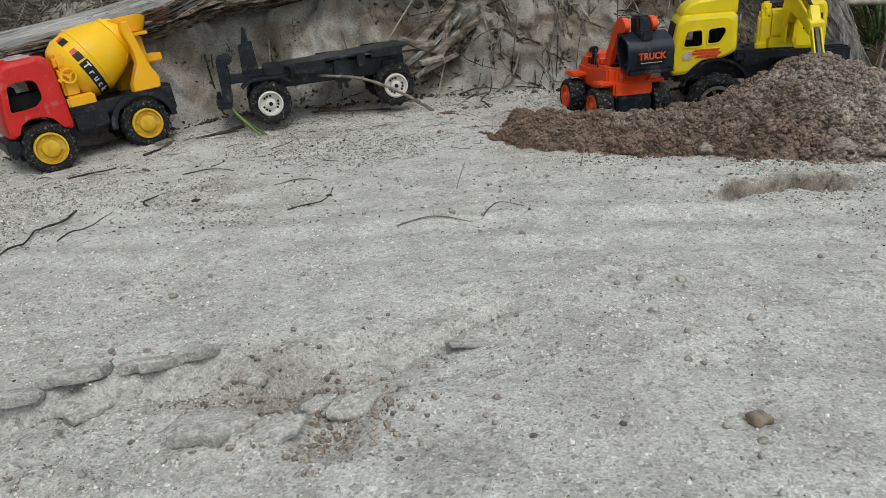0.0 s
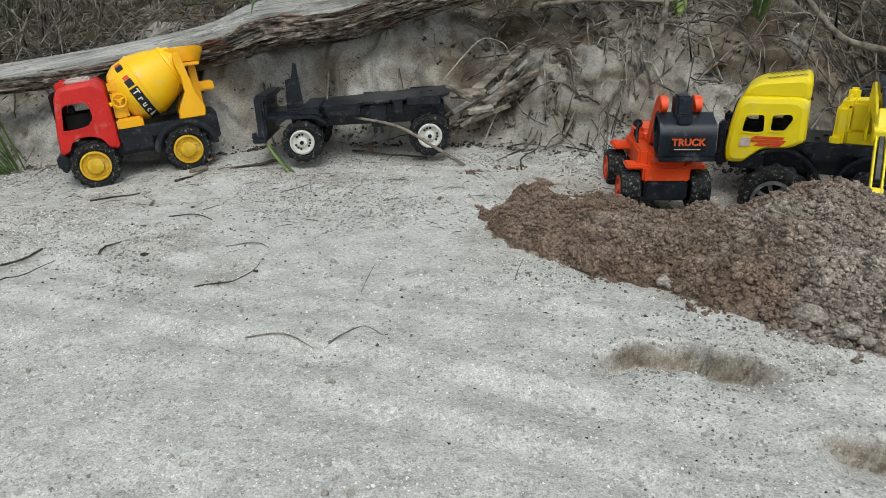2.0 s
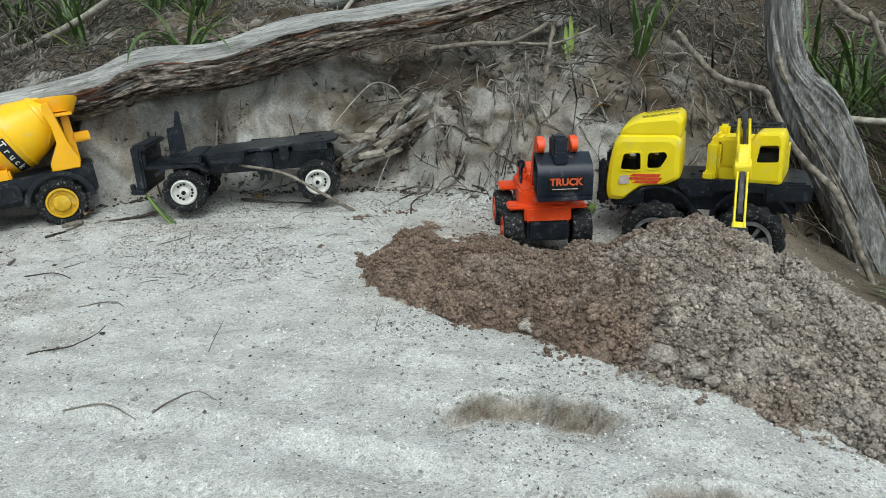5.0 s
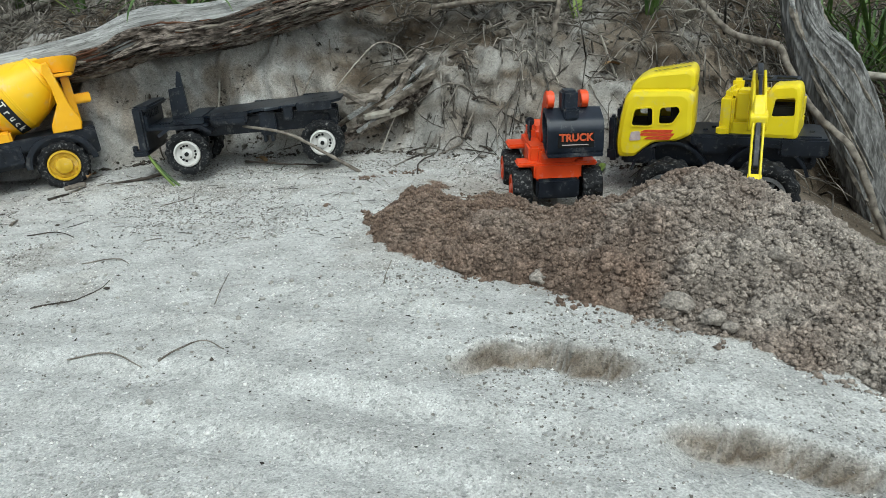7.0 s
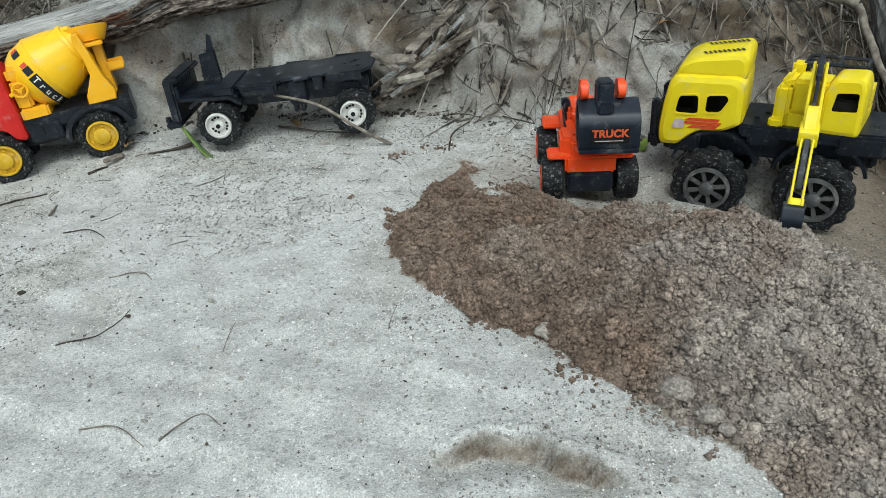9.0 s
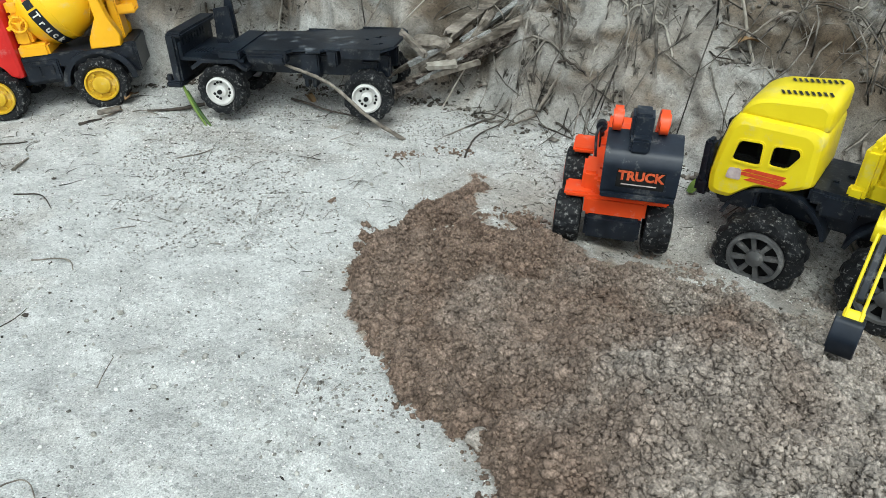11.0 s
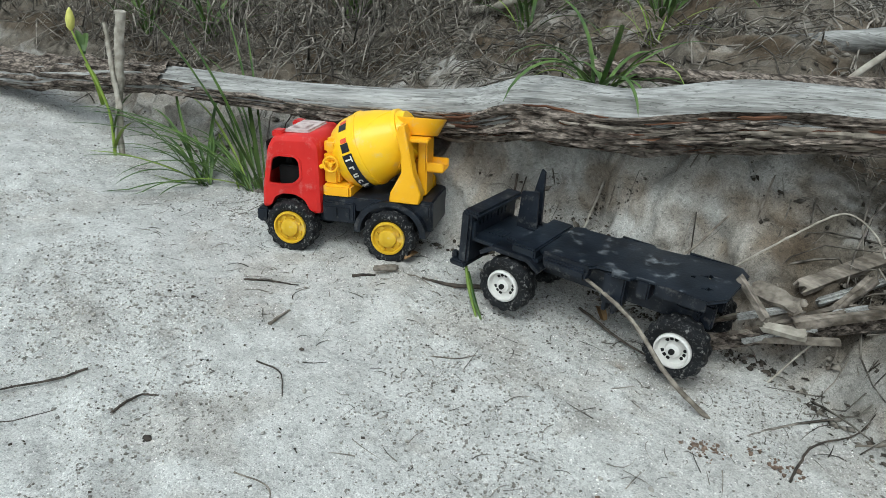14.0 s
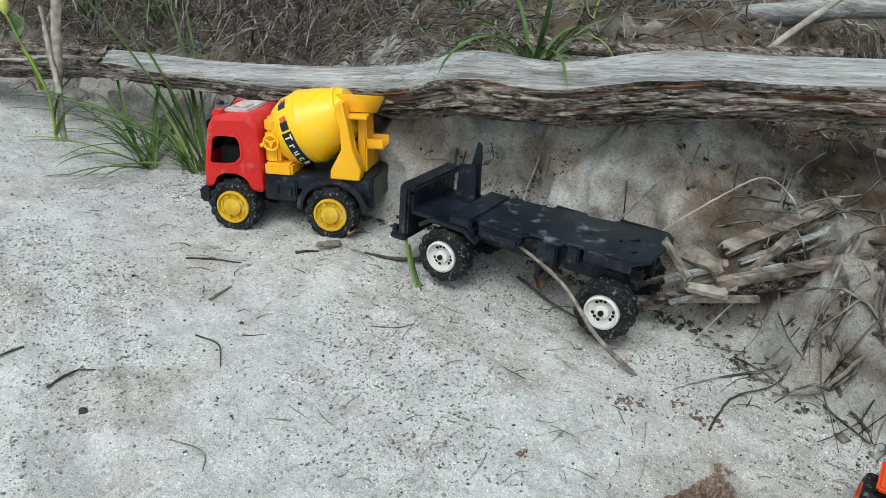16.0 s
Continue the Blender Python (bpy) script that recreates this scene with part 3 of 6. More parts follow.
def grid_mesh(name, xs, ys, height, mat, stain=None, keep=None, soil_and_shade=None):
    X, Y = np.meshgrid(xs, ys)
    Z = height(X, Y)
    X0, Y0 = X, Y
    if soil_and_shade is not None:
        steep = ease(Y - foot(X), -0.02, 0.04) * (1 - ease(Y - foot(X), 0.5, 1.0))
        Y = Y + steep * (0.016 * rough(X, Z, 0.06, 3, 400, 0.6) + 0.006 * wave(X, Z, 0.017, 410) - 0.007 * clumps(X, Z, 0.021, 430) - 0.005 * clumps(X, Z, 0.010, 440))
        X = X + steep * 0.010 * rough(Y, Z, 0.05, 3, 420, 0.6)
    nx, ny = len(xs), len(ys)
    idx = np.arange(nx * ny).reshape(ny, nx)
    quads = np.stack((idx[:-1, :-1], idx[:-1, 1:], idx[1:, 1:], idx[1:, :-1]), -1).reshape(-1, 4)
    if keep is not None:
        ok = keep(X, Y).ravel()
        quads = quads[ok[quads].any(1)]
    me = bpy.data.meshes.new(name)
    co = np.stack((X, Y, Z), -1).reshape(-1, 3)
    me.vertices.add(len(co))
    me.vertices.foreach_set("co", co.ravel())
    me.loops.add(quads.size)
    me.loops.foreach_set("vertex_index", quads.ravel())
    me.polygons.add(len(quads))
    me.polygons.foreach_set("loop_start", np.arange(0, quads.size, 4))
    me.polygons.foreach_set("use_smooth", np.ones(len(quads), bool))
    me.update(calc_edges=True)
    if stain is not None:
        at = me.attributes.new("stain", "FLOAT", "POINT")
        at.data.foreach_set("value", (stain(X0, Y0) if soil_and_shade is None else stain(X0, Y0, Z)).ravel().astype(np.float32))
    if soil_and_shade is not None:
        at = me.attributes.new("soil_and_shade", "FLOAT", "POINT")
        at.data.foreach_set("value", soil_and_shade(X0, Y0, Z).ravel().astype(np.float32))
    me.materials.append(mat)
    return new(name, me)

def damp_and_shade(x, y, z=0.0):
    """Where the sand is brown: humus on the bank, damp scrapes, a darker belt; also shadow painted under the scrape
    edges.
    """
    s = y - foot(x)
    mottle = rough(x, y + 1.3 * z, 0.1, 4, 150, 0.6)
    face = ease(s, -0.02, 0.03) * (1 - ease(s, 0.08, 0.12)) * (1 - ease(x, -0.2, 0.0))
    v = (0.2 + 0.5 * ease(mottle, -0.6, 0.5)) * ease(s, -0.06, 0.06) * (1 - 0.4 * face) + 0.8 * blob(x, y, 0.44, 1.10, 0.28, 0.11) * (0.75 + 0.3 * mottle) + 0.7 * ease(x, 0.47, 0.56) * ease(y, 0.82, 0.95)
    v = v + 0.35 * blob(x, y, -0.03, 1.36, 0.07, 0.05) + 0.45 * ease(x, 0.48, 0.66) * ease(y, 0.5, 0.75) + 0.25 * ease(y, 1.0, 1.3) * ease(mottle, 0.0, 0.6)
    # narrow term: shadow of the overhanging edge put into the colour; wide term: damp
    for which in (0, 1):
        d, much = scrape(x, y, which)
        v = v + much * (0.95 * np.exp(-((d - 0.004) / 0.0035) ** 2) + 0.16 * ease(d, 0.0, 0.006) * (1 - ease(d, 0.02, 0.045)))
    v = v + 0.75 * blob(x, y, -0.1, 0.305, 0.035, 0.028) + 0.28 * ease(rough(x, y, 0.09, 5, 160, 0.65), 0.1, 0.6) * ease(y, 0.45, 0.8)
    v = v + 0.85 * ease(heap(x, y), -0.005, 0.001)
    return np.clip(v, 0, 1)

def humus_and_shade(x, y, z=0.0):
    """Dark soil with leaf mould on the bank, with shade painted in; the fresh sand face stays pale."""
    s = y - foot(x)
    m = rough(x, y + 1.3 * z, 0.11, 5, 155, 0.65)
    face = (1 - ease(x, -0.16, 0.02)) * (1 - ease(s, 0.11, 0.15)) * ease(x, -0.8, -0.55)
    # beyond the soil's own tone, shade from plants above is painted in here
    v = ease(s, -0.03, 0.08) * (0.45 + 0.55 * ease(m, -0.5, 0.35)) * (1 - 0.8 * face)
    v = v + 0.6 * blob(x, y, -0.02, 1.38, 0.075, 0.05) * ease(m, -0.4, 0.2) + 0.75 * ease(x, 0.55, 0.70) * ease(y, 0.86, 1.0) + 0.3 * blob(x, y, 0.46, 1.14, 0.22, 0.07) * ease(m, -0.6, 0.4) + 0.25 * face * ease(m, 0.1, 0.5) * ease(s, 0.0, 0.05)
    # the overhang's shadow again, painted as a broken dark line
    for which in (0, 1):
        d, much = scrape(x, y, which)
        v = v + 0.8 * much * np.exp(-((d - 0.003) / 0.0035) ** 2) * ease(rough(x, y, 0.02, 3, 166, 0.6), -0.6, 0.3)
    v = v + 0.6 * (1 - ease(x, -1.0, -0.7)) * ease(s, 0.08, 0.16) + 0.45 * ease(s, 0.2, 0.3) * (1 - ease(x, -0.3, 0.1)) * ease(m, -0.9, 0.1)
    return np.clip(v, 0, 1)

ground = tagged(grid_mesh("ground", spread(-1.95, 1.1, 0.0038, 400, 75), spread(0.12, 1.75, 0.0038, 400, 75), terrain, SAND, damp_and_shade, None, humus_and_shade), "pale coarse sand with a crumbling bank", "ground", kind="structure")

def wet(x, y):
    return np.clip(1 - 0.85 * ease(x + 0.14 * rough(x, y, 0.1, 3, 170), 0.17, 0.50) + 0.15 * rough(x, y, 0.04, 2, 171), 0, 1)

def heap_top(x, y):
    h = heap(x, y)
    body = ease(h, -0.003, 0.007)
    big = ease(rough(x, y, 0.09, 2, 187), -0.2, 0.6)
    clod = 0.007 * rough(x, y, 0.06, 3, 180, 0.6) + 0.014 * big * clumps(x, y, 0.034, 185) + 0.013 * clumps(x, y, 0.017, 190) + 0.008 * clumps(x, y, 0.008, 193) - 0.014
    return terrain(x, y, False) + np.where(h > -0.004, h + body * clod, -0.012)

mound = tagged(grid_mesh("dug_sand_mound", np.arange(0.02, 0.86, 0.002), np.arange(0.53, 1.19, 0.002), heap_top, HEAP, wet, lambda x, y: heap(x, y) > -0.006), "heap of dug-up damp brown and grey sand", "sand heap")

# ---- loose stuff on the ground ----
def scatter(name, pts, sizes, mat, base, rng, squash=(0.6, 1.0), values=None, jag=0.2):
    """Many small rough solids as one mesh."""
    bv, bf = base
    n, k = len(pts), len(bv)
    ang = rng.uniform(0, 2 * np.pi, n)
    tip = rng.uniform(-0.9, 0.9, n)
    sc = sizes[:, None] * np.stack((rng.uniform(0.7, 1.3, n), rng.uniform(0.7, 1.3, n), rng.uniform(*squash, n)), 1)
    v = bv[None] * sc[:, None, :] * rng.uniform(1 - jag, 1 + jag, (n, k, 1))
    c, s = np.cos(tip)[:, None], np.sin(tip)[:, None]
    v = np.stack((v[..., 0] * c - v[..., 2] * s, v[..., 1], v[..., 0] * s + v[..., 2] * c), -1)
    c, s = np.cos(ang)[:, None], np.sin(ang)[:, None]
    v = np.stack((v[..., 0] * c - v[..., 1] * s, v[..., 0] * s + v[..., 1] * c, v[..., 2]), -1) + pts[:, None, :]
    f = (bf[None] + (np.arange(n) * k)[:, None, None]).reshape(-1, bf.shape[1])
    me = bpy.data.meshes.new(name)
    me.vertices.add(n * k)
    me.vertices.foreach_set("co", v.ravel())
    me.loops.add(f.size)
    me.loops.foreach_set("vertex_index", f.ravel())
    me.polygons.add(len(f))
    me.polygons.foreach_set("loop_start", np.arange(0, f.size, f.shape[1]))
    me.update(calc_edges=True)
    if values is not None:
        at = me.attributes.new("stain", "FLOAT", "POINT")
        at.data.foreach_set("value", np.repeat(values, k).astype(np.float32))
    me.materials.append(mat)
    return new(name, me)

def ball(level_of_detail):
    bm = bmesh.new()
    bmesh.ops.create_icosphere(bm, subdivisions=level_of_detail, radius=1.0)
    v = np.array([x.co[:] for x in bm.verts])
    f = np.array([[x.index for x in q.verts] for q in bm.faces])
    bm.free()
    return v, f

OCTA = (np.array(((1, 0, 0), (-1, 0, 0), (0, 1, 0), (0, -1, 0), (0, 0, 1), (0, 0, -1)), float), np.array(((0, 2, 4), (2, 1, 4), (1, 3, 4), (3, 0, 4), (2, 0, 5), (1, 2, 5), (3, 1, 5), (0, 3, 5))))
ICO = ball(1)
rng = np.random.default_rng(7)

def strewn(n, x0, x1, y0, y1, keep=None):
    x, y = rng.uniform(x0, x1, n), rng.uniform(y0, y1, n)
    if keep is not None:
        ok = keep(x, y)
        x, y = x[ok], y[ok]
    return x, y

# coarse quartz grains, denser in patches
gx, gy = strewn(185000, -1.8, 0.75, 0.16, 1.3, lambda x, y: (rng.uniform(0, 1, x.size) < 0.25 + 0.6 * ease(rough(x, y, 0.12, 3, 80), -0.3, 0.5)) & (y < foot(x) + 0.02) & (heap(x, y) < 0.0) & (damp_and_shade(x, y) < 0.4))
gs = rng.uniform(0.0005, 0.0012, gx.size) * np.where(rng.uniform(0, 1, gx.size) < 0.03, 1.9, 1.0)
tagged(scatter("sand_grains", np.stack((gx, gy, terrain(gx, gy) + gs * 0.2), 1), gs, GRAIN, OCTA, rng), "coarse pale quartz grains strewn over the sand", "sand", kind="stuff")
# crumbs of the heap
cx, cy = strewn(380000, 0.04, 0.84, 0.55, 1.18, lambda x, y: (heap(x, y) > -0.004) & (rng.uniform(0, 1, x.size) < 0.15 + 0.85 * ease(rough(x, y, 0.05, 3, 195), -0.5, 0.4)))
cs = 0.0008 + 0.0024 * rng.uniform(0, 1, cx.size) ** 1.8
tagged(scatter("sand_crumbs", np.stack((cx, cy, heap_top(cx, cy) + cs * 0.55), 1), cs, CRUMB, OCTA, rng, (0.7, 1.05), wet(cx, cy), 0.35), "moist sand crumbs covering the heap", "sand", kind="stuff")
cx, cy = strewn(30000, 0.04, 0.84, 0.55, 1.18, lambda x, y: (heap(x, y) > 0.0) & (rng.uniform(0, 1, x.size) < 0.1 + 0.9 * ease(rough(x, y, 0.07, 3, 197), -0.2, 0.5)))
cs = 0.0014 + 0.0042 * rng.uniform(0, 1, cx.size) ** 4
tagged(scatter("sand_lumps", np.stack((cx, cy, heap_top(cx, cy) + cs * 0.15), 1), cs, CRUMB, ICO, rng, (0.6, 1.0), wet(cx, cy), 0.38), "moist lumps of sand on the heap", "sand", kind="stuff")
# crumbs that rolled off its edge
cx, cy = strewn(90000, -0.02, 0.84, 0.50, 1.18, lambda x, y: (heap(x, y) <= 0.0) & (heap(x, y) > np.where(y < 0.86, -0.035, -0.0085)) & (y < foot(x) - 0.02) & (rng.uniform(0, 1, x.size) < np.clip(1 + heap(x, y) / 0.035, 0, 1) ** 3 * 0.8 * ease(rough(x, y, 0.06, 3, 198), -0.4, 0.5)))
cs = 0.0009 + 0.0028 * rng.uniform(0, 1, cx.size) ** 3
tagged(scatter("sand_crumbs", np.stack((cx, cy, terrain(cx, cy) + cs * 0.3), 1), cs, CRUMB, OCTA, rng, (0.6, 1.0), wet(cx, cy), 0.35), "brown crumbs strewn round the heap", "sand", kind="stuff")
# grey-brown crumbs where the crust is broken, in drifts
cx, cy = strewn(210000, -1.8, 0.75, 0.16, 1.3, lambda x, y: (y < foot(x)) & (heap(x, y) < -0.003) & (rng.uniform(0, 1, x.size) < 0.03 + 0.75 * ease(rough(x, y, 0.15, 4, 82, 0.6), 0.0, 0.75)))
cs = (0.0006 + 0.0014 * rng.uniform(0, 1, cx.size) ** 3) * (0.4 + 0.6 * ease(cy, 0.3, 0.75))
tagged(scatter("crust_crumbs", np.stack((cx, cy, terrain(cx, cy) + cs * 0.25), 1), cs, CRUSTBIT, OCTA, rng, (0.4, 0.9), None, 0.4), "grey-brown crumbs of broken crust drifted on sand", "sand", kind="stuff")
# black and brown specks of plant matter
sx, sy = strewn(21000, -1.6, 0.9, 0.18, 1.45, lambda x, y: rng.uniform(0, 1, x.size) < 0.35 + 0.5 * ease(y, 0.6, 1.3))
ss = (0.0005 + 0.0014 * rng.uniform(0, 1, sx.size) ** 3) * (0.4 + 0.6 * ease(sy, 0.3, 0.7))
tagged(scatter("plant_specks", np.stack((sx, sy, terrain(sx, sy) + ss * 0.3), 1), ss, SPECK, OCTA, rng, (0.3, 0.7), None, 0.5), "dark specks of rotted plant matter", "litter", kind="stuff")

# root bits on the bank face; many stand in for the shade in its pits
sx, sy = strewn(30000, -0.55, 0.5, 1.05, 1.5, lambda x, y: (y > foot(x) - 0.03) & (y < foot(x) + 0.16) & (rng.uniform(0, 1, x.size) < 0.15 + 0.85 * ease(rough(x, y, 0.06, 3, 144, 0.6), 0.0, 0.6)))
ss = 0.0008 + 0.0034 * rng.uniform(0, 1, sx.size) ** 3
tagged(scatter("root_specks", np.stack((sx, sy, terrain(sx, sy) + ss * 0.5), 1), ss, SPECK, OCTA, rng, (0.4, 1.0), None, 0.5), "dark root bits and painted dark pits in the sandy bank face", "litter", kind="stuff")

# ---- fallen log along the bank ----
LOG = [(-2.2, 0.56, 0.0, 0.04), (-1.5, 0.80, 0.04, 0.038), (-1.2, 0.92, 0.088, 0.031), (-1.0, 1.0, 0.124, 0.027), (-0.79, 1.088, 0.146, 0.028), (-0.6, 1.165, 0.172, 0.033), (-0.47, 1.218, 0.195, 0.040), (-0.39, 1.25, 0.224, 0.045), (-0.285, 1.294, 0.234, 0.043), (-0.163, 1.344, 0.269, 0.045), (-0.05, 1.39, 0.292, 0.037), (0.08, 1.445, 0.315, 0.037), (0.22, 1.50, 0.352, 0.035), (0.5, 1.62, 0.42, 0.033), (0.8, 1.75, 0.46, 0.02)]

def log_mesh(rows, steps, sides, ridge, squeeze=1.0, seed=0, arc=(0.0, 2 * math.pi), lift=1.0, flake=0.0):
    line = smoothed([r[:3] for r in rows], steps)
    rad = smoothed([(r[3], 0, 0) for r in rows], steps)
    closed = arc[1] - arc[0] > 6.2
    bm = bmesh.new()
    rings = []
    run = 0.0
    for i, p in enumerate(line):
        d = (line[min(i + 1, len(line) - 1)] - line[max(i - 1, 0)]).normalized()
        u = d.cross(Vector((0, 0, 1))).normalized()
        v = u.cross(d)
        run += (line[i] - line[i - 1]).length if i else 0
        ring = []
        for k in range(sides):
            a = arc[0] + (arc[1] - arc[0]) * k / (sides if closed else sides - 1)
            n = float(rough(run * (0.22 if closed else 0.5), a * (0.8 if closed else 0.5) + seed, 0.09, 4, 200 + seed, 0.6))
            r = rad[i].x * lift * (1 + ridge * n) + flake * max(0, float(wave(run, a * 0.3, 0.03, 230 + seed)))
            ring.append(bm.verts.new(p + u * (r * math.cos(a)) + v * (r * math.sin(a) * (squeeze if a < math.pi and a > 0 else 0.62))))
        rings.append(ring)
    for p, q in zip(rings, rings[1:]):
        for k in range(sides if closed else sides - 1):
            bm.faces.new((p[k], p[(k + 1) % sides], q[(k + 1) % sides], q[k]))
    if closed:
        bm.faces.new(rings[0])
        bm.faces.new(rings[-1])
    return bm

log = thing("fallen_log", "long weathered grey log with rotten brown underside", "log", Matrix())
GRAINWISE = Matrix.Translation((-0.4, 1.24, 0.2)) @ Matrix.Rotation(radians(22.3), 4, "Z") @ Matrix.Rotation(radians(-9.8), 4, "Y")
def along(ob):
    """Turns a mesh's own x along the log, so that the grain follows it."""
    ob.data.transform(GRAINWISE.inverted())
    ob.matrix_basis = GRAINWISE.copy()
part("wood", log_mesh(LOG, 16, 72, 0.06, 1.0, 1), GREYWOOD, log, "smooth silver-grey weathered wood", 60)
part("bark", log_mesh(LOG[3:-1], 22, 34, 0.24, 1.0, 4, (-2.75, 0.32), 1.04, 0.008), BARK, log, "flaking dark brown rotten bark", 60)
part("bark", log_mesh(LOG[:4], 16, 44, 0.2, 1.0, 9, (-2.95, 2.7), 1.05, 0.008), BARK, log, "grey-brown bark left on the thin end", 60)
# splintered strips along the underside
rs = random.Random(11)
line = smoothed([r[:3] for r in LOG[4:13]], 12)
rads = smoothed([(r[3], 0, 0) for r in LOG[4:13]], 12)
for k in range(300):
    i = rs.randrange(2, len(line) - 16)
    a = rs.uniform(-1.9, 0.3)
    span = rs.randrange(5, 15)
    pts = []
    for j in range(i, i + span):
        d = (line[j + 1] - line[j - 1]).normalized()
        u = d.cross(Vector((0, 0, 1))).normalized()
        r = rads[j].x * (1.06 + 0.08 * math.sin((j - i) * 0.6 + k)) + 0.002
        pts.append(line[j] + u * (r * math.cos(a)) + u.cross(d) * (r * math.sin(a) * (0.62 if a < 0 else 1)) + Vector((0, 0, rs.uniform(-0.001, 0.001))))
    w = rs.uniform(0.0007, 0.0030)
    part("splinter", tube(bmesh.new(), pts, [w * (0.3 + math.sin(math.pi * (0.05 + 0.9 * q / (len(pts) - 1)))) for q in range(len(pts))], 5, 0.35, rs), (BARK, PLANK, STICK, REDWOOD, BARK, STICK)[k % 6], log)
for ob in list(log.children):
    along(ob)

# ---- trees and roots at the end of the bank ----
def trunk(name, label, pts, radii, mat, sides=64):
    rows = [(*p, r) for p, r in zip(pts, radii)]
    t = thing(name, label, "tree trunk", Matrix())
    line = smoothed(pts, 14)
    rad = smoothed([(r, 0, 0) for r in radii], 14)
    bm = bmesh.new()
    rings = []
    for i, p in enumerate(line):
        d = (line[min(i + 1, len(line) - 1)] - line[max(i - 1, 0)]).normalized()
        u = d.cross(Vector((0.2, 1, 0))).normalized()
        v = u.cross(d)
        ring = []
        for k in range(sides):
            a = 2 * math.pi * k / sides
            n = float(rough(np.float64(i * 0.003), np.float64(a * 0.8 + i * 0.006), 0.11, 4, 260, 0.65))
            r = rad[i].x * (1 + 0.09 * n)
            ring.append(bm.verts.new(p + u * (r * math.cos(a)) + v * (r * math.sin(a))))
        rings.append(ring)
    for p, q in zip(rings, rings[1:]):
        for k in range(sides):
            bm.faces.new((p[k], p[(k + 1) % sides], q[(k + 1) % sides], q[k]))
    bm.faces.new(rings[0])
    bm.faces.new(rings[-1])
    part("stem", bm, mat, t, sharp=70)
    rs = random.Random(77)
    for k in range(46):
        i0 = rs.randrange(4, len(line) - 26)
        a0, span = rs.uniform(-2.6, 0.6), rs.randrange(10, 24)
        strip = []
        for j in range(i0, i0 + span):
            d = (line[j + 1] - line[j - 1]).normalized()
            u = d.cross(Vector((0.2, 1, 0))).normalized()
            a = a0 + 0.03 * (j - i0)
            strip.append(line[j] + (u * math.cos(a) + u.cross(d) * math.sin(a)) * (rad[j].x * (1.0 + 0.05 * math.sin(j * 0.5 + k))))
        w = rs.uniform(0.0015, 0.004)
        part("bark_strip", tube(bmesh.new(), strip, [w * (0.3 + math.sin(math.pi * (0.05 + 0.9 * q / (len(strip) - 1)))) for q in range(len(strip))], 5, 0.3, rs), (mat, STICK, mat, GREYWOOD)[k % 4], t)
    return t

TRUNKWOOD = material("fibrous_grey_bark", (0.12, 0.117, 0.11), (0.28, 0.275, 0.265), 70, 0.95, 1.0, 160, stretch=(1.0, 1.0, 0.10), fine=(300, 0.5), dist=0.005)
big_root = trunk("leaning_tree_trunk", "twisted grey fibrous tree trunk on the bank", [(0.62, 1.46, 0.62), (0.632, 1.43, 0.33), (0.645, 1.41, 0.21), (0.69, 1.38, 0.12), (0.735, 1.34, 0.0), (0.78, 1.29, -0.14), (0.80, 1.27, -0.24)], [0.024, 0.025, 0.027, 0.043, 0.038, 0.034, 0.04], TRUNKWOOD)

# ---- toy cement mixer ----
def facing(x, y, z, dx, dy, pitch=0.0):
    """Local x along (dx, dy) from a vehicle's front to its rear, y away from the near side, z up."""
    return Matrix.Translation((x, y, z)) @ Matrix.Rotation(math.atan2(dy, dx), 4, "Z") @ Matrix.Rotation(-radians(pitch), 4, "Y")

mixer = thing("toy_cement_mixer", "toy cement mixer with red cab and yellow drum on sand", "toy truck", facing(-0.579, 1.009, 0.026, 0.789, 0.615, 6.2))
W = 0.098
cab_line = [(-0.044, 0.022), (-0.042, 0.052), (-0.032, 0.108), (-0.022, 0.123), (0.030, 0.126), (0.041, 0.114), (0.043, 0.02), (0.032, 0.018), (0.022, 0.036), (0.006, 0.043), (-0.014, 0.043), (-0.028, 0.036), (-0.034, 0.022)]
window = rounded([(-0.031, 0.058), (-0.0245, 0.092), (-0.018, 0.096), (0.008, 0.096), (0.013, 0.090), (0.014, 0.070), (0.004, 0.060), (-0.012, 0.058)], 0.004)
part("cab", shell(cab_line, [window], 0.0, W, 0.006, 0.006), RED, mixer, "glossy red plastic cab with open windows")
frame_bm = bmesh.new()
loop = rounded([(-0.0335, 0.055), (-0.0265, 0.094), (-0.019, 0.099), (0.009, 0.099), (0.0165, 0.092), (0.0175, 0.068), (0.006, 0.057), (-0.012, 0.055)], 0.005)
sheet(frame_bm, loop, [window], -0.001, 0.002)
part("window_surround", frame_bm, RED, mixer)
# blocks coloured as the shade behind the windows
part("cab_interior", boxed((-0.026, 0.03, 0.02, W - 0.02, 0.05, 0.078), (0.018, 0.03, 0.02, W - 0.02, 0.06, 0.115), (-0.02, -0.012, 0.03, 0.06, 0.07, 0.09)), SHADE, mixer, "near-black blocks painting the shade inside the cab")
part("roof_plate", boxed((-0.014, 0.022, 0.018, W - 0.016, 0.123, 0.1285, 0.002), (-0.006, 0.014, 0.03, 0.055, 0.128, 0.1305, 0.001)), SCUFF, mixer, "scuffed pale pinkish roof plate")
part("roof_light", boxed((-0.027, -0.012, 0.008, 0.026, 0.118, 0.128)), RED, mixer)
part("roof_light", boxed((-0.027, -0.012, W - 0.026, W - 0.008, 0.118, 0.128)), RED, mixer)
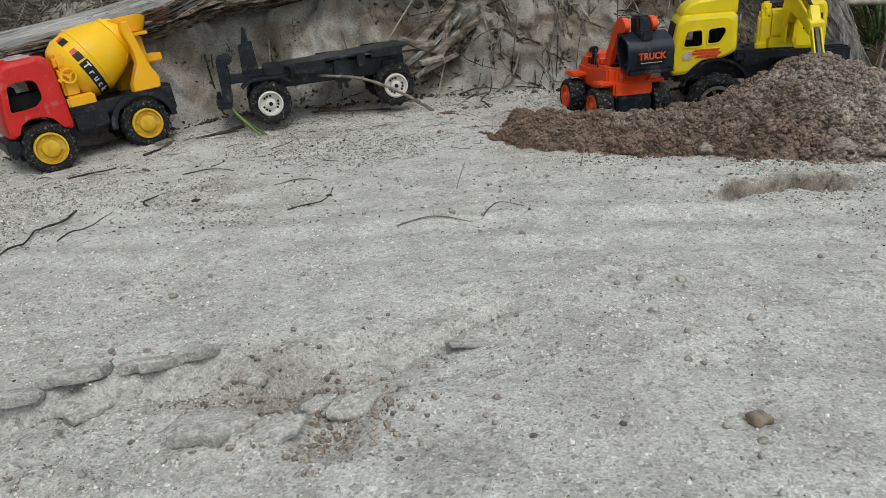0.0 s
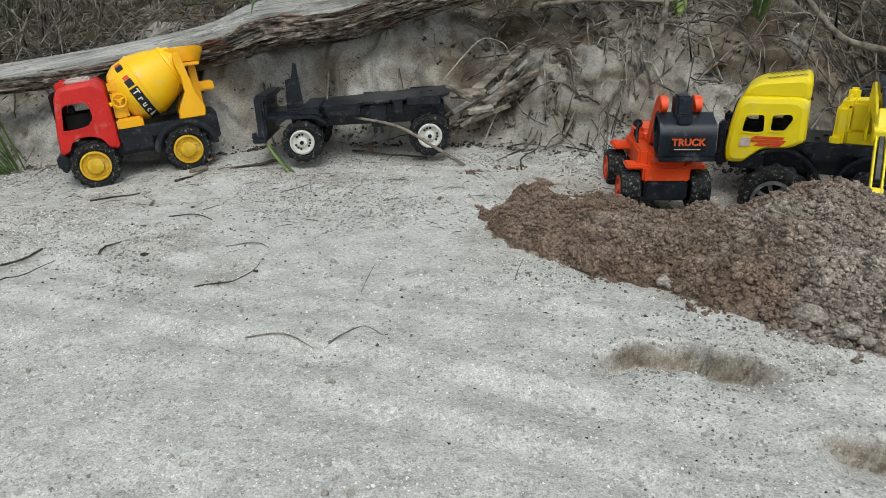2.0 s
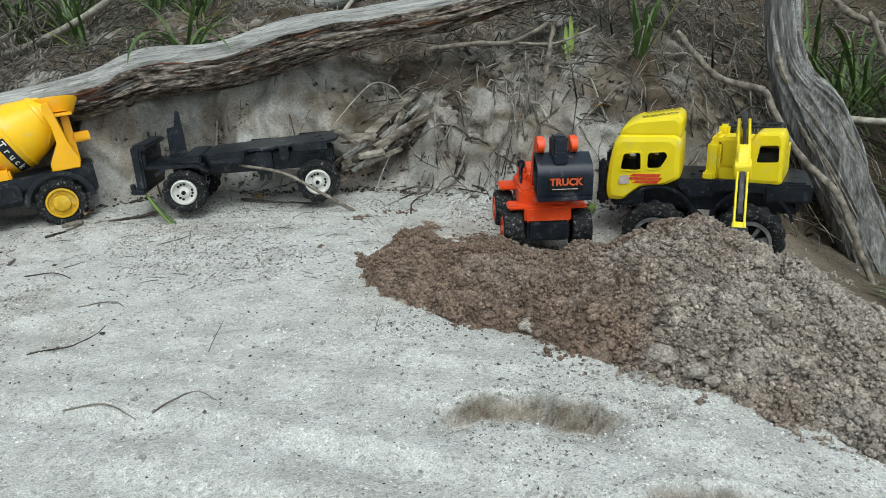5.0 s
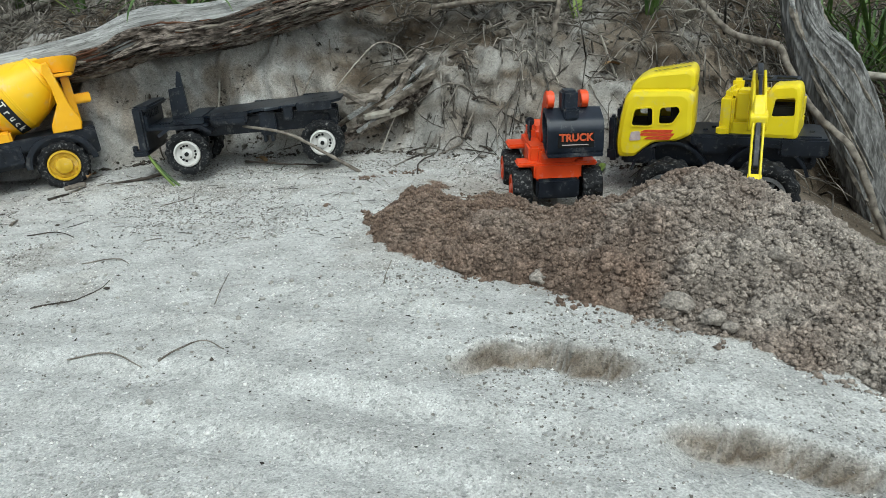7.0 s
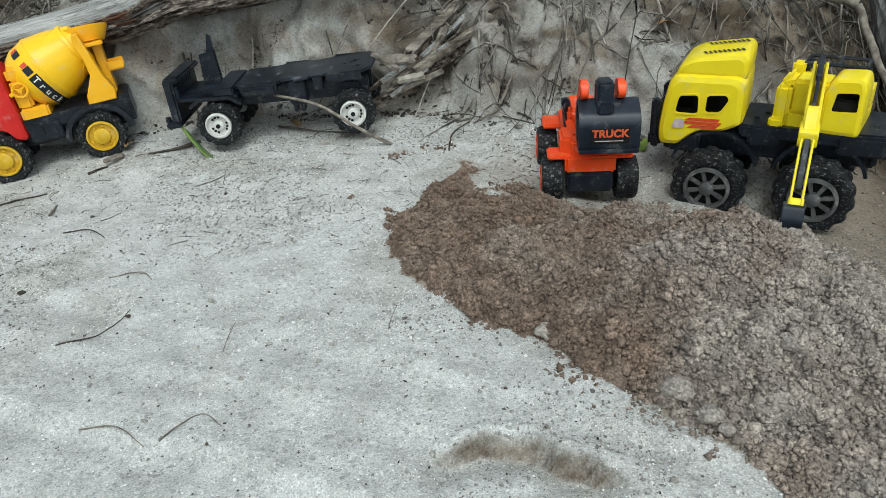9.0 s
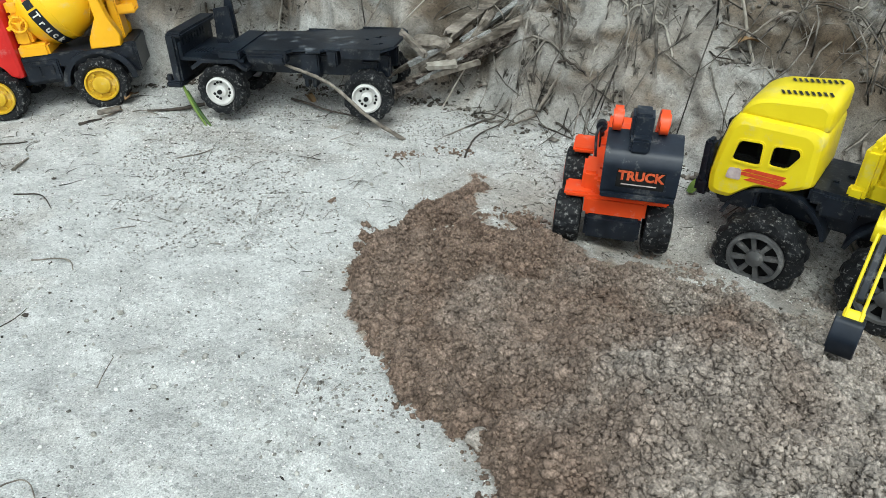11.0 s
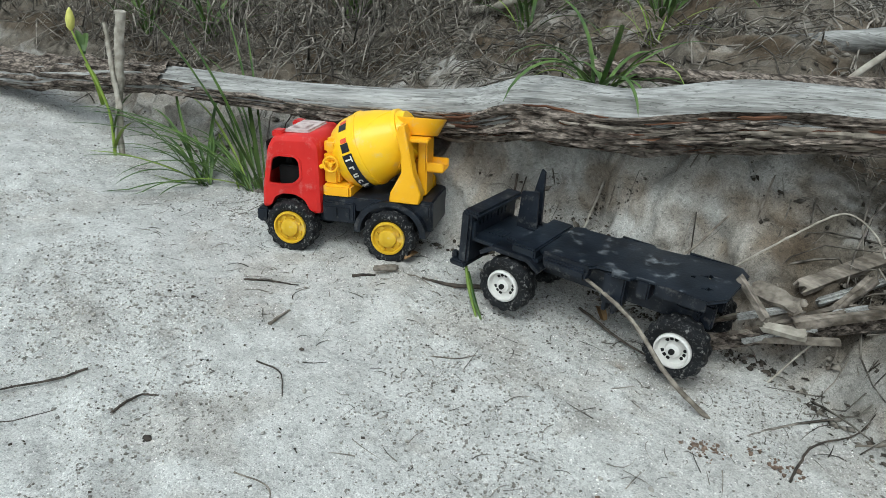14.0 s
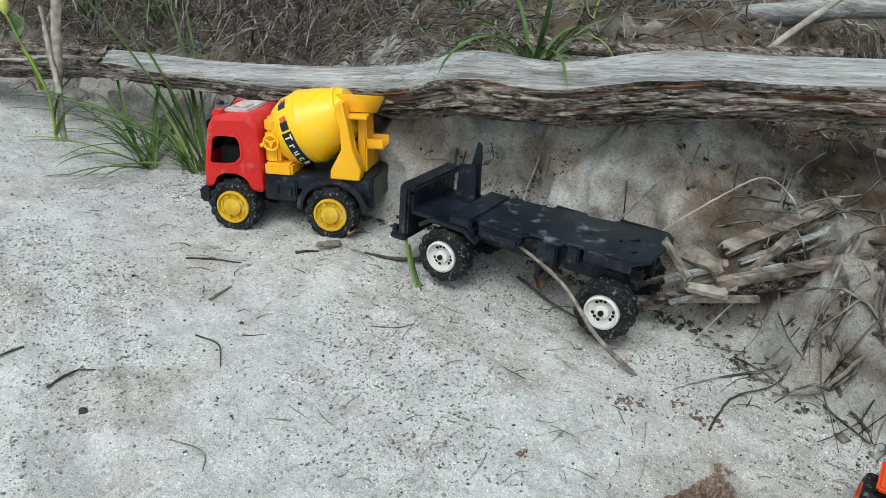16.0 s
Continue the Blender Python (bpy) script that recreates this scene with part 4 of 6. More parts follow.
# near-black panel: shade of the windscreen opening put into its colour
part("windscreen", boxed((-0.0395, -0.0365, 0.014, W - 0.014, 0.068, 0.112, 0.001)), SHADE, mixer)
part("bumper", boxed((-0.052, -0.034, -0.002, W + 0.002, 0.001, 0.021, 0.003), (-0.049, -0.04, 0.01, W - 0.01, -0.006, 0.004, 0.002)), BLACK, mixer, "black plastic bumper")
part("chassis", boxed((-0.034, 0.19, 0.018, W - 0.018, 0.004, 0.03), (0.043, 0.192, 0.004, W - 0.004, 0.028, 0.047), (0.045, 0.09, -0.001, W + 0.001, 0.012, 0.040), (0.050, 0.066, -0.0025, 0.01, 0.018, 0.034, 0.001), (0.070, 0.084, -0.0025, 0.01, 0.018, 0.034, 0.001), (0.178, 0.195, 0.008, W - 0.008, 0.008, 0.05)), BLACK, mixer, "black ribbed plastic chassis")
arch = bmesh.new()
for y0, y1 in ((-0.003, 0.020), (W - 0.020, W + 0.003)):
    out = [(0.139 + 0.050 * math.cos(a), 0.002 + 0.046 * math.sin(a)) for a in [math.pi * k / 14 for k in range(15)]]
    inn = [(0.139 + 0.0415 * math.cos(a), 0.002 + 0.0395 * math.sin(a)) for a in [math.pi * (14 - k) / 14 for k in range(15)]]
    sheet(arch, out + inn, [], y0, y1 - y0)
part("mudguard", arch, BLACK, mixer)
part("drum_stand", boxed((0.044, 0.083, 0.004, W - 0.004, 0.044, 0.062, 0.003), (0.045, 0.066, 0.008, W - 0.008, 0.06, 0.105, 0.004), (0.044, 0.064, 0.010, 0.03, 0.10, 0.122, 0.005), (0.044, 0.064, W - 0.03, W - 0.010, 0.10, 0.122, 0.005)), AMBER, mixer, "orange-yellow plastic drum stand")
knob = bmesh.new()
for k in range(16):
    a, b = 2 * math.pi * k / 16, 2 * math.pi * (k + 1) / 16
    rod(knob, (0.057 + 0.010 * math.cos(a), 0.003, 0.090 + 0.010 * math.sin(a)), (0.057 + 0.010 * math.cos(b), 0.003, 0.090 + 0.010 * math.sin(b)), 0.0019, 6)
for k in range(3):
    a = 2 * math.pi * (k + 0.25) / 3
    rod(knob, (0.057, 0.003, 0.090), (0.057 + 0.010 * math.cos(a), 0.003, 0.090 + 0.010 * math.sin(a)), 0.0016, 6)
rod(knob, (0.057, 0.010, 0.090), (0.057, 0.001, 0.090), 0.0035, 8)
rod(knob, (0.048, 0.004, 0.088), (0.042, 0.004, 0.085), 0.003, 6)
part("hand_wheel", knob, AMBER, mixer)
axis = Matrix.Translation((0.058, W / 2, 0.087)) @ Matrix.Rotation(radians(-24), 4, "Y") @ Matrix.Rotation(radians(-90), 4, "Z")
drum = part("drum", lathe(bmesh.new(), [(0.0, 0.020), (0.001, 0.036), (0.006, 0.042), (0.020, 0.0485), (0.022, 0.0492), (0.042, 0.0505), (0.0425, 0.0515), (0.046, 0.0515), (0.0465, 0.0505), (0.070, 0.044), (0.092, 0.0355), (0.0925, 0.037), (0.098, 0.036), (0.0985, 0.033), (0.108, 0.029), (0.109, 0.020)], axis, 56), DRUM, mixer, "bright golden yellow mixing drum with a dark sticker band")
band = bmesh.new()
def on_drum(a, t, lift=0.0007):
    r = float(np.interp(a, (0.0, 0.02, 0.042, 0.07), (0.040, 0.0485, 0.0505, 0.044))) + lift
    return axis @ Vector((r * math.cos(t), a, r * math.sin(t)))
def patch(bm, a0, a1, t0, t1, n=10, lift=0.0007):
    rows = [[bm.verts.new(on_drum(a, t0 + (t1 - t0) * k / n, lift)) for k in range(n + 1)] for a in (a0, (a0 + a1) / 2, a1)]
    for p, q in zip(rows, rows[1:]):
        for k in range(n):
            bm.faces.new((p[k], p[k + 1], q[k + 1], q[k]))
    return bm
for k in range(7):
    patch(band, 0.023, 0.0345, 0.22 + 0.62 * k, 0.46 + 0.62 * k, 5)
part("sticker_band", band, BLACK, drum, "black and red sticker band")
red_band = bmesh.new()
for k in range(7):
    patch(red_band, 0.024, 0.0335, 0.47 + 0.62 * k, 0.60 + 0.62 * k, 4)
part("sticker_stripe", red_band, DECALRED, drum)
fins = bmesh.new()
for k in range(3):
    pts = [on_drum(0.044 + 0.05 * j / 10, 2 * math.pi * k / 3 + 0.3 + 1.2 * j / 10, -0.001 - 0.0085 * max(0, j - 5) / 5) for j in range(11)]
    tube(fins, pts, [0.0016] * 11, 6)
part("drum_rib", fins, DRUM, drum)
ped = bmesh.new()
for y0, y1 in ((0.0, 0.020), (W - 0.020, W)):
    sheet(ped, [(0.137, 0.047), (0.139, 0.060), (0.154, 0.088), (0.153, 0.112), (0.147, 0.134), (0.149, 0.148), (0.157, 0.150), (0.163, 0.124), (0.170, 0.086), (0.180, 0.062), (0.178, 0.047)], [], y0, y1 - y0)
bmesh.ops.bevel(ped, geom=[e for e in ped.edges if e.is_manifold and e.calc_face_angle(0) > 0.9], offset=0.0015, segments=1, affect="EDGES")
part("drum_support", ped, AMBER, mixer, "orange-yellow rear support legs")
hop = bmesh.new()
lathe(hop, [(0.0, 0.024), (0.02, 0.034), (0.022, 0.034), (0.022, 0.030), (0.003, 0.021)], Matrix.Translation((0.165, W / 2, 0.128)) @ Matrix.Rotation(radians(78), 4, "X"), 28)
box(hop, 0.150, 0.186, 0.012, 0.030, 0.126, 0.131, 0.001)
box(hop, 0.150, 0.186, W - 0.030, W - 0.012, 0.126, 0.131, 0.001)
part("hopper", hop, AMBER, mixer, "orange-yellow filling hopper")
part("chute", boxed((0.168, 0.202, 0.034, W - 0.034, 0.082, 0.087), (0.168, 0.202, 0.032, 0.036, 0.084, 0.096, 0.001), (0.168, 0.202, W - 0.036, W - 0.032, 0.084, 0.096, 0.001), (0.168, 0.180, 0.03, W - 0.03, 0.05, 0.125)), AMBER, mixer)
part("text_band", patch(bmesh.new(), 0.0215, 0.036, -1.25, 0.16, 18, 0.0012), BLACK, drum)
for j, ch in enumerate("Truck"):
    t = 0.02 - 0.23 * j
    c = on_drum(0.0285, t, 0.0016)
    n = (c - axis @ Vector((0, 0.0285, 0))).normalized()
    tang = (on_drum(0.0285, t - 0.05) - on_drum(0.0285, t + 0.05)).normalized()
    up = n.cross(tang)
    m = Matrix((( tang.x, up.x, n.x, c.x), (tang.y, up.y, n.y, c.y), (tang.z, up.z, n.z, c.z), (0, 0, 0, 1)))
    lettering(ch, 0.0135, INK, drum, m, "white letter on the drum", bold=0.0003)
for x, z in ((0.0, 0.0), (0.139, 0.0)):
    wheel(mixer, x, 0.004, z, 0.0375, 0.030, "mixer", 20)
    wheel(mixer, x, W - 0.004, z, 0.0375, 0.030, "mixer", 70, 1)

# ---- bare toy chassis ----
flat = thing("toy_truck_chassis", "bare black toy truck chassis with white rims on sand", "toy truck", facing(-0.282, 1.128, 0.052, 0.961, 0.276, 2.0) @ Matrix.Rotation(radians(3), 4, 'X'))
FW = 0.110
def cross_hole(cx, cy, r):
    return [(cx + r * (0.35 + 0.65 * (k % 2 == 0)) * math.cos(2 * math.pi * k / 8 + 0.3), cy + r * (0.35 + 0.65 * (k % 2 == 0)) * math.sin(2 * math.pi * k / 8 + 0.3)) for k in range(8)]
def deck(outline, holes, z, thick, tilt):
    bm = sheet(bmesh.new(), outline, holes, 0.0, thick)
    for v in bm.verts:
        v.co = Vector((v.co.x, v.co.z, z - v.co.y + tilt * v.co.x))
    bmesh.ops.bevel(bm, geom=[e for e in bm.edges if e.is_manifold and e.calc_face_angle(0) > 0.9], offset=0.0008, segments=1, affect="EDGES")
    return bm
bed_line = [(0.032, 0.012), (0.040, 0.006), (0.095, 0.006), (0.10, 0.014), (0.118, 0.014), (0.122, 0.004), (0.142, 0.004), (0.146, 0.012), (0.166, 0.012), (0.17, 0.003), (0.222, 0.003), (0.236, 0.02), (0.240, 0.09), (0.230, 0.108), (0.172, 0.109), (0.166, 0.102), (0.136, 0.102), (0.13, 0.108), (0.092, 0.108), (0.088, 0.102), (0.05, 0.102), (0.044, 0.108), (0.032, 0.102)]
part("bed", deck(bed_line, [cross_hole(0.215, 0.030, 0.008), cross_hole(0.208, 0.062, 0.009), [(0.19, 0.048), (0.196, 0.048), (0.196, 0.054), (0.19, 0.054)]], 0.050, 0.004, 0.052), SCUFFED, flat, "dusty black plastic bed with cross-shaped holes")
for x0, x1, y in ((0.04, 0.095, 0.006), (0.17, 0.222, 0.003), (0.172, 0.226, 0.108), (0.092, 0.13, 0.107)):
    z = 0.05 + 0.052 * (x0 + x1) / 2
    part("side_flange", box(bmesh.new(), x0, x1, y - 0.001, y + 0.002, z - 0.012, z + 0.001, 0.0006), BLACK, flat)
part("chassis_rail", boxed((-0.02, 0.228, 0.026, 0.036, 0.018, 0.046), (-0.02, 0.228, FW - 0.036, FW - 0.026, 0.018, 0.046), (-0.012, 0.012, 0.018, FW - 0.018, -0.006, 0.03), (0.19, 0.215, 0.018, FW - 0.018, -0.006, 0.04), (0.11, 0.135, 0.014, 0.03, 0.014, 0.05), (0.124, 0.129, 0.014, 0.03, 0.004, 0.02, 0.001), (0.113, 0.118, 0.014, 0.03, 0.004, 0.02, 0.001), (0.148, 0.162, 0.010, 0.03, 0.034, 0.056)), BLACK, flat)
part("side_box", boxed((0.042, 0.094, 0.0, 0.022, 0.036, 0.049, 0.003)), BLACK, flat)
grille = bmesh.new()
box(grille, -0.070, -0.056, 0.0, FW, 0.006, 0.072, 0.003)
for k in range(9):
    box(grille, -0.0565, -0.0545, 0.012 + 0.0085 * k, 0.0165 + 0.0085 * k, 0.052, 0.066, 0.0006)
part("front_plate", grille, BLACK, flat, "upright black front plate with slots")
part("top_rail", boxed((-0.070, -0.046, 0.002, FW - 0.002, 0.066, 0.074, 0.003)), BLACK, flat)
part("bumper", boxed((-0.080, -0.058, -0.002, FW + 0.002, 0.0, 0.008, 0.002), (-0.081, -0.074, 0.004, 0.010, 0.006, 0.016, 0.001), (-0.081, -0.074, FW - 0.010, FW - 0.004, 0.006, 0.016, 0.001)), BLACK, flat)
hood = bmesh.new()
box(hood, -0.058, 0.034, 0.006, FW - 0.006, 0.036, 0.041, 0.001)
box(hood, -0.058, -0.052, 0.006, 0.012, 0.036, 0.060, 0.001)
box(hood, 0.0, 0.030, 0.004, FW - 0.004, 0.040, 0.052, 0.002)
for k in range(5):
    box(hood, -0.047 + 0.0045 * k, -0.0448 + 0.0045 * k, 0.03, 0.05, 0.041, 0.0425, 0.0004)
part("cab_floor", hood, SCUFFED, flat)
posts = bmesh.new()
sheet(posts, [(-0.030, 0.04), (-0.027, 0.085), (-0.021, 0.113), (-0.016, 0.110), (-0.012, 0.04)], [], FW - 0.012, 0.004)
sheet(posts, [(-0.034, 0.04), (-0.032, 0.088), (-0.010, 0.092), (-0.006, 0.04)], [], FW - 0.035, 0.003)
part("mounting_post", posts, BLACK, flat, "broken black plastic mounting tabs")
guard = bmesh.new()
for y0, y1 in ((0.0, 0.022), (FW - 0.022, FW)):
    sheet(guard, [(-0.040, 0.030), (-0.024, 0.041), (0.024, 0.041), (0.040, 0.030), (0.038, 0.026), (0.022, 0.036), (-0.022, 0.036), (-0.038, 0.026)], [], y0, y1 - y0)
part("mudguard", guard, BLACK, flat)
for x, z in ((0.0, 0.0), (0.203, 0.0)):
    wheel(flat, x, 0.006, z, 0.0345, 0.030, "white", 35)
    wheel(flat, x, FW - 0.006, z, 0.0345, 0.030, "white", 80, 1)

# ---- toy wheel loader, its bucket raised towards the open sand ----
loader = thing("toy_wheel_loader", "orange toy wheel loader with raised blue-black bucket", "toy loader", Matrix.Translation((0.269, 1.083, 0.0135)) @ Matrix.Rotation(radians(12), 4, "Z") @ Matrix.Rotation(radians(4), 4, "X"))
part("front_frame", boxed((-0.031, 0.031, -0.018, 0.020, 0.012, 0.034, 0.003), (-0.024, 0.024, -0.012, 0.012, 0.030, 0.052, 0.003)), ORANGE, loader)
part("body", boxed((-0.029, 0.029, 0.014, 0.126, 0.014, 0.050, 0.005), (-0.026, 0.026, 0.120, 0.132, 0.018, 0.046, 0.003)), ORANGE, loader, "orange plastic body")
part("bonnet", boxed((-0.023, 0.023, 0.064, 0.126, 0.044, 0.066, 0.007)), ORANGE, loader)
for k in range(4):
    part("bonnet_slot", boxed((-0.0240, -0.0225, 0.066 + 0.008 * k, 0.070 + 0.008 * k, 0.050, 0.060, 0.0004)), SHADE, loader)
part("side_panel", boxed((-0.036, -0.020, -0.004, 0.036, 0.030, 0.054, 0.003)), ORANGE, loader)
part("side_panel", boxed((0.020, 0.036, -0.004, 0.036, 0.030, 0.054, 0.003)), ORANGE, loader)
for x0, x1 in ((-0.052, -0.024), (0.024, 0.052)):
    part("fender", boxed((x0, x1, -0.014, 0.016, 0.029, 0.035, 0.002)), ORANGE, loader)
    part("fender", boxed((x0, x1, 0.086, 0.126, 0.031, 0.037, 0.002)), ORANGE, loader)
part("underframe", boxed((-0.028, 0.028, -0.022, 0.128, -0.012, 0.014, 0.003)), BLACK, loader)
part("seat", boxed((-0.010, 0.010, 0.046, 0.058, 0.046, 0.072, 0.002), (-0.012, 0.012, 0.030, 0.050, 0.046, 0.054, 0.002)), NAVY, loader)
def lift_arm(sx):
    bm = sheet(bmesh.new(), rounded([(0.046, 0.036), (0.030, 0.066), (0.006, 0.106), (-0.008, 0.114), (-0.024, 0.112), (-0.030, 0.100), (-0.022, 0.092), (-0.006, 0.094), (0.014, 0.060), (0.026, 0.032)], 0.005), [], 0.0, 0.008)
    for v in bm.verts:
        v.co = Vector((sx + v.co.y, v.co.x, v.co.z))
    rod(bm, (sx - 0.001, -0.018, 0.105), (sx + 0.009, -0.018, 0.105), 0.0075, 16)
    return bm
arms = [part("lift_arm", lift_arm(x), ORANGE, loader) for x in (-0.020, 0.023)]
bucket_line = [(y - 0.016, z + 0.010) for y, z in ((-0.030, 0.028), (-0.034, 0.032), (-0.034, 0.062), (-0.028, 0.072), (-0.002, 0.084), (0.006, 0.080), (0.008, 0.060), (-0.004, 0.036), (-0.024, 0.028))]
bk = bmesh.new()
prof = rounded(bucket_line, 0.004, 3)
py, pz = sum(p[0] for p in prof) / len(prof), sum(p[1] for p in prof) / len(prof)
inner = [(py + (p[0] - py) * 0.8, pz + (p[1] - pz) * 0.84) for p in prof]
def ring_at(x, line):
    return [bk.verts.new((x, p[0], p[1])) for p in line]
left, right = -0.0235, 0.0475
rings = [ring_at(left + 0.014, inner), ring_at(left, inner), ring_at(left, prof), ring_at(right, prof), ring_at(right, inner), ring_at(right - 0.014, inner)]
for p, q in zip(rings, rings[1:]):
    for k in range(len(p)):
        bk.faces.new((p[k], p[(k + 1) % len(p)], q[(k + 1) % len(p)], q[k]))
bk.faces.new(rings[0])
bk.faces.new(rings[-1])
bucket = part("bucket", bk, NAVY, loader, "scuffed blue-black plastic bucket")
bracket = part("bucket_bracket", boxed((-0.003, 0.017, -0.034, -0.008, 0.086, 0.116, 0.003), (-0.002, 0.016, -0.046, -0.026, 0.082, 0.096, 0.002)), NAVY, loader)
lip = part("bucket_edge", boxed((-0.023, 0.047, -0.0525, -0.046, 0.036, 0.041, 0.001)), NAVY, loader)
part("sticker", boxed((-0.010, 0.035, -0.0508, -0.0498, 0.048, 0.067, 0.0002)), SHADE, bucket)
lettering("TRUCK", 0.0128, INKRED, bucket, pose(0.0125, -0.0512, 0.0605, 90, 0, 0), "red and orange printed word on black", bold=0.0005)
part("small_print", boxed((-0.005, 0.028, -0.0512, -0.0506, 0.0512, 0.0522, 0.0001)), SCUFF, bucket)
for ob in (*arms, bucket, bracket, lip):
    ob.location = (0.006, 0.015, 0.010)
for sx in (-1, 1):
    lamp = bmesh.new()
    rod(lamp, (sx * 0.022, 0.080, 0.046), (sx * 0.024, 0.074, 0.070), 0.0022, 8)
    rod(lamp, (sx * 0.024, 0.078, 0.072), (sx * 0.024, 0.068, 0.073), 0.006, 12)
    part("work_light", lamp, BLACK, loader, "small black work light")
part("handle_bar", tube(bmesh.new(), smoothed([(-0.026, 0.050, 0.044), (-0.028, 0.056, 0.068), (-0.024, 0.066, 0.074), (-0.021, 0.080, 0.058)], 5), [0.0016] * 16, 6), BLACK, loader)
for y in (0.0, 0.106):
    hub = wheel(loader, -0.0455, y, -0.001, 0.0285, 0.027, "loader", 15)
    hub.matrix_basis = pose(-0.0455, y, -0.001, 0, 0, -90)
    hub = wheel(loader, 0.0455, y, -0.001, 0.0285, 0.027, "loader", 15)
    hub.matrix_basis = pose(0.0455, y, -0.001, 0, 0, 90)

# ---- big yellow toy truck with a digger on its bed ----
truck = thing("toy_digger_truck", "large yellow toy truck carrying a digger behind sand heap", "toy truck", facing(0.350, 1.140, -0.001, 0.981, -0.195, -0.5) @ Matrix.Rotation(radians(3.5), 4, "X"))
TW = 0.096
cab_line = [(0.000, 0.042), (-0.002, 0.062), (0.001, 0.090), (0.008, 0.124), (0.016, 0.133), (0.088, 0.134), (0.096, 0.127), (0.097, 0.076), (0.088, 0.071), (0.078, 0.066), (0.046, 0.063), (0.030, 0.050), (0.022, 0.042)]
w1 = rounded([(0.018, 0.086), (0.022, 0.108), (0.044, 0.110), (0.045, 0.088), (0.040, 0.086)], 0.004)
w2 = rounded([(0.053, 0.089), (0.054, 0.110), (0.076, 0.112), (0.079, 0.106), (0.070, 0.090)], 0.004)
part("cab", shell(cab_line, [w1, w2], 0.0, TW, 0.008, 0.007), YELLOW, truck, "bright yellow plastic cab with open windows")
# filler blocks, near-black to paint the shade in the cab
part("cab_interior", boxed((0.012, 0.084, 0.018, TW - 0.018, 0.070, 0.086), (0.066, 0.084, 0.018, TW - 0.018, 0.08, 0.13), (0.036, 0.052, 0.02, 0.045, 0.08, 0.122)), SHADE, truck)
part("roof_fairing", shell([(0.012, 0.128), (0.018, 0.143), (0.034, 0.152), (0.090, 0.160), (0.096, 0.153), (0.096, 0.128)], [], 0.006, TW - 0.006, 0.007, 0.007), YELLOW, truck)
for y in (0.020, TW - 0.034):
    stripes = bmesh.new()
    for k in range(9):
        x = 0.040 + 0.0052 * k
        top = [float(np.interp(q, (0.018, 0.034, 0.090), (0.143, 0.152, 0.160))) + 0.0012 for q in (x, x + 0.0026, x + 0.0075, x + 0.005)]
        stripes.faces.new([stripes.verts.new(p) for p in ((x, y + 0.012, top[0]), (x + 0.0026, y + 0.012, top[1]), (x + 0.0075, y, top[2]), (x + 0.005, y, top[3]))])
    part("warning_stripe", stripes, BLACK, truck, "black hazard stripe sticker")
part("windscreen", boxed((-0.0015, 0.0015, 0.014, TW - 0.014, 0.094, 0.122, 0.001)), SHADE, truck).matrix_basis = pose(-0.0175, 0, 0.0, 0, 11.5, 0)
decal = bmesh.new()
for k, (x0, x1, z) in enumerate(((0.030, 0.072, 0.0775), (0.026, 0.074, 0.0728), (0.034, 0.070, 0.0682))):
    sheet(decal, [(x0, z), (x0 + 0.006, z + 0.0036), (x1, z + 0.0042), (x1 - 0.003, z)], [], -0.0007, 0.0006)
trim = bmesh.new()
for loop in (w1, w2):
    cx, cz = sum(p[0] for p in loop) / len(loop), sum(p[1] for p in loop) / len(loop)
    sheet(trim, [(cx + (p[0] - cx) * 1.16, cz + (p[1] - cz) * 1.16) for p in loop], [loop], -0.0012, 0.002)
part("window_surround", trim, YELLOW, truck)
part("side_sticker", decal, DECALRED, truck, "red striped side sticker")
part("sticker_badge", sheet(bmesh.new(), rounded([(0.016, 0.066), (0.018, 0.078), (0.030, 0.079), (0.031, 0.067)], 0.003), [], -0.0012, 0.0008), SCUFF, truck)
part("front_guard", boxed((-0.014, 0.002, 0.004, TW - 0.004, 0.036, 0.056, 0.004), (-0.012, -0.002, 0.004, 0.02, 0.05, 0.098, 0.003), (-0.012, -0.002, TW - 0.02, TW - 0.004, 0.05, 0.098, 0.003), (-0.010, 0.0, 0.02, TW - 0.02, 0.06, 0.086, 0.003)), BLACK, truck, "black plastic front guard")
part("chassis", boxed((0.004, 0.245, 0.020, TW - 0.020, 0.030, 0.061, 0.003), (0.012, 0.050, 0.004, TW - 0.004, 0.034, 0.058, 0.003)), BLACK, truck, "black plastic frame")
part("flat_bed", boxed((0.094, 0.250, 0.004, TW - 0.004, 0.060, 0.076, 0.003), (0.20, 0.256, 0.0, TW, 0.050, 0.074, 0.003)), BLACK, truck, "black plastic flat bed")
part("fuel_tank", boxed((0.104, 0.140, 0.002, 0.03, 0.050, 0.076, 0.004)), BLACK, truck)
part("rear_hook", boxed((0.238, 0.244, 0.006, 0.02, 0.040, 0.062, 0.001)), BLACK, truck)
for x, y in ((0.108, 0.03), (0.118, 0.05), (0.235, 0.03)):
    part("deck_stud", boxed((x, x + 0.006, y, y + 0.006, 0.076, 0.0785, 0.0006)), BLACK, truck)
guard = bmesh.new()
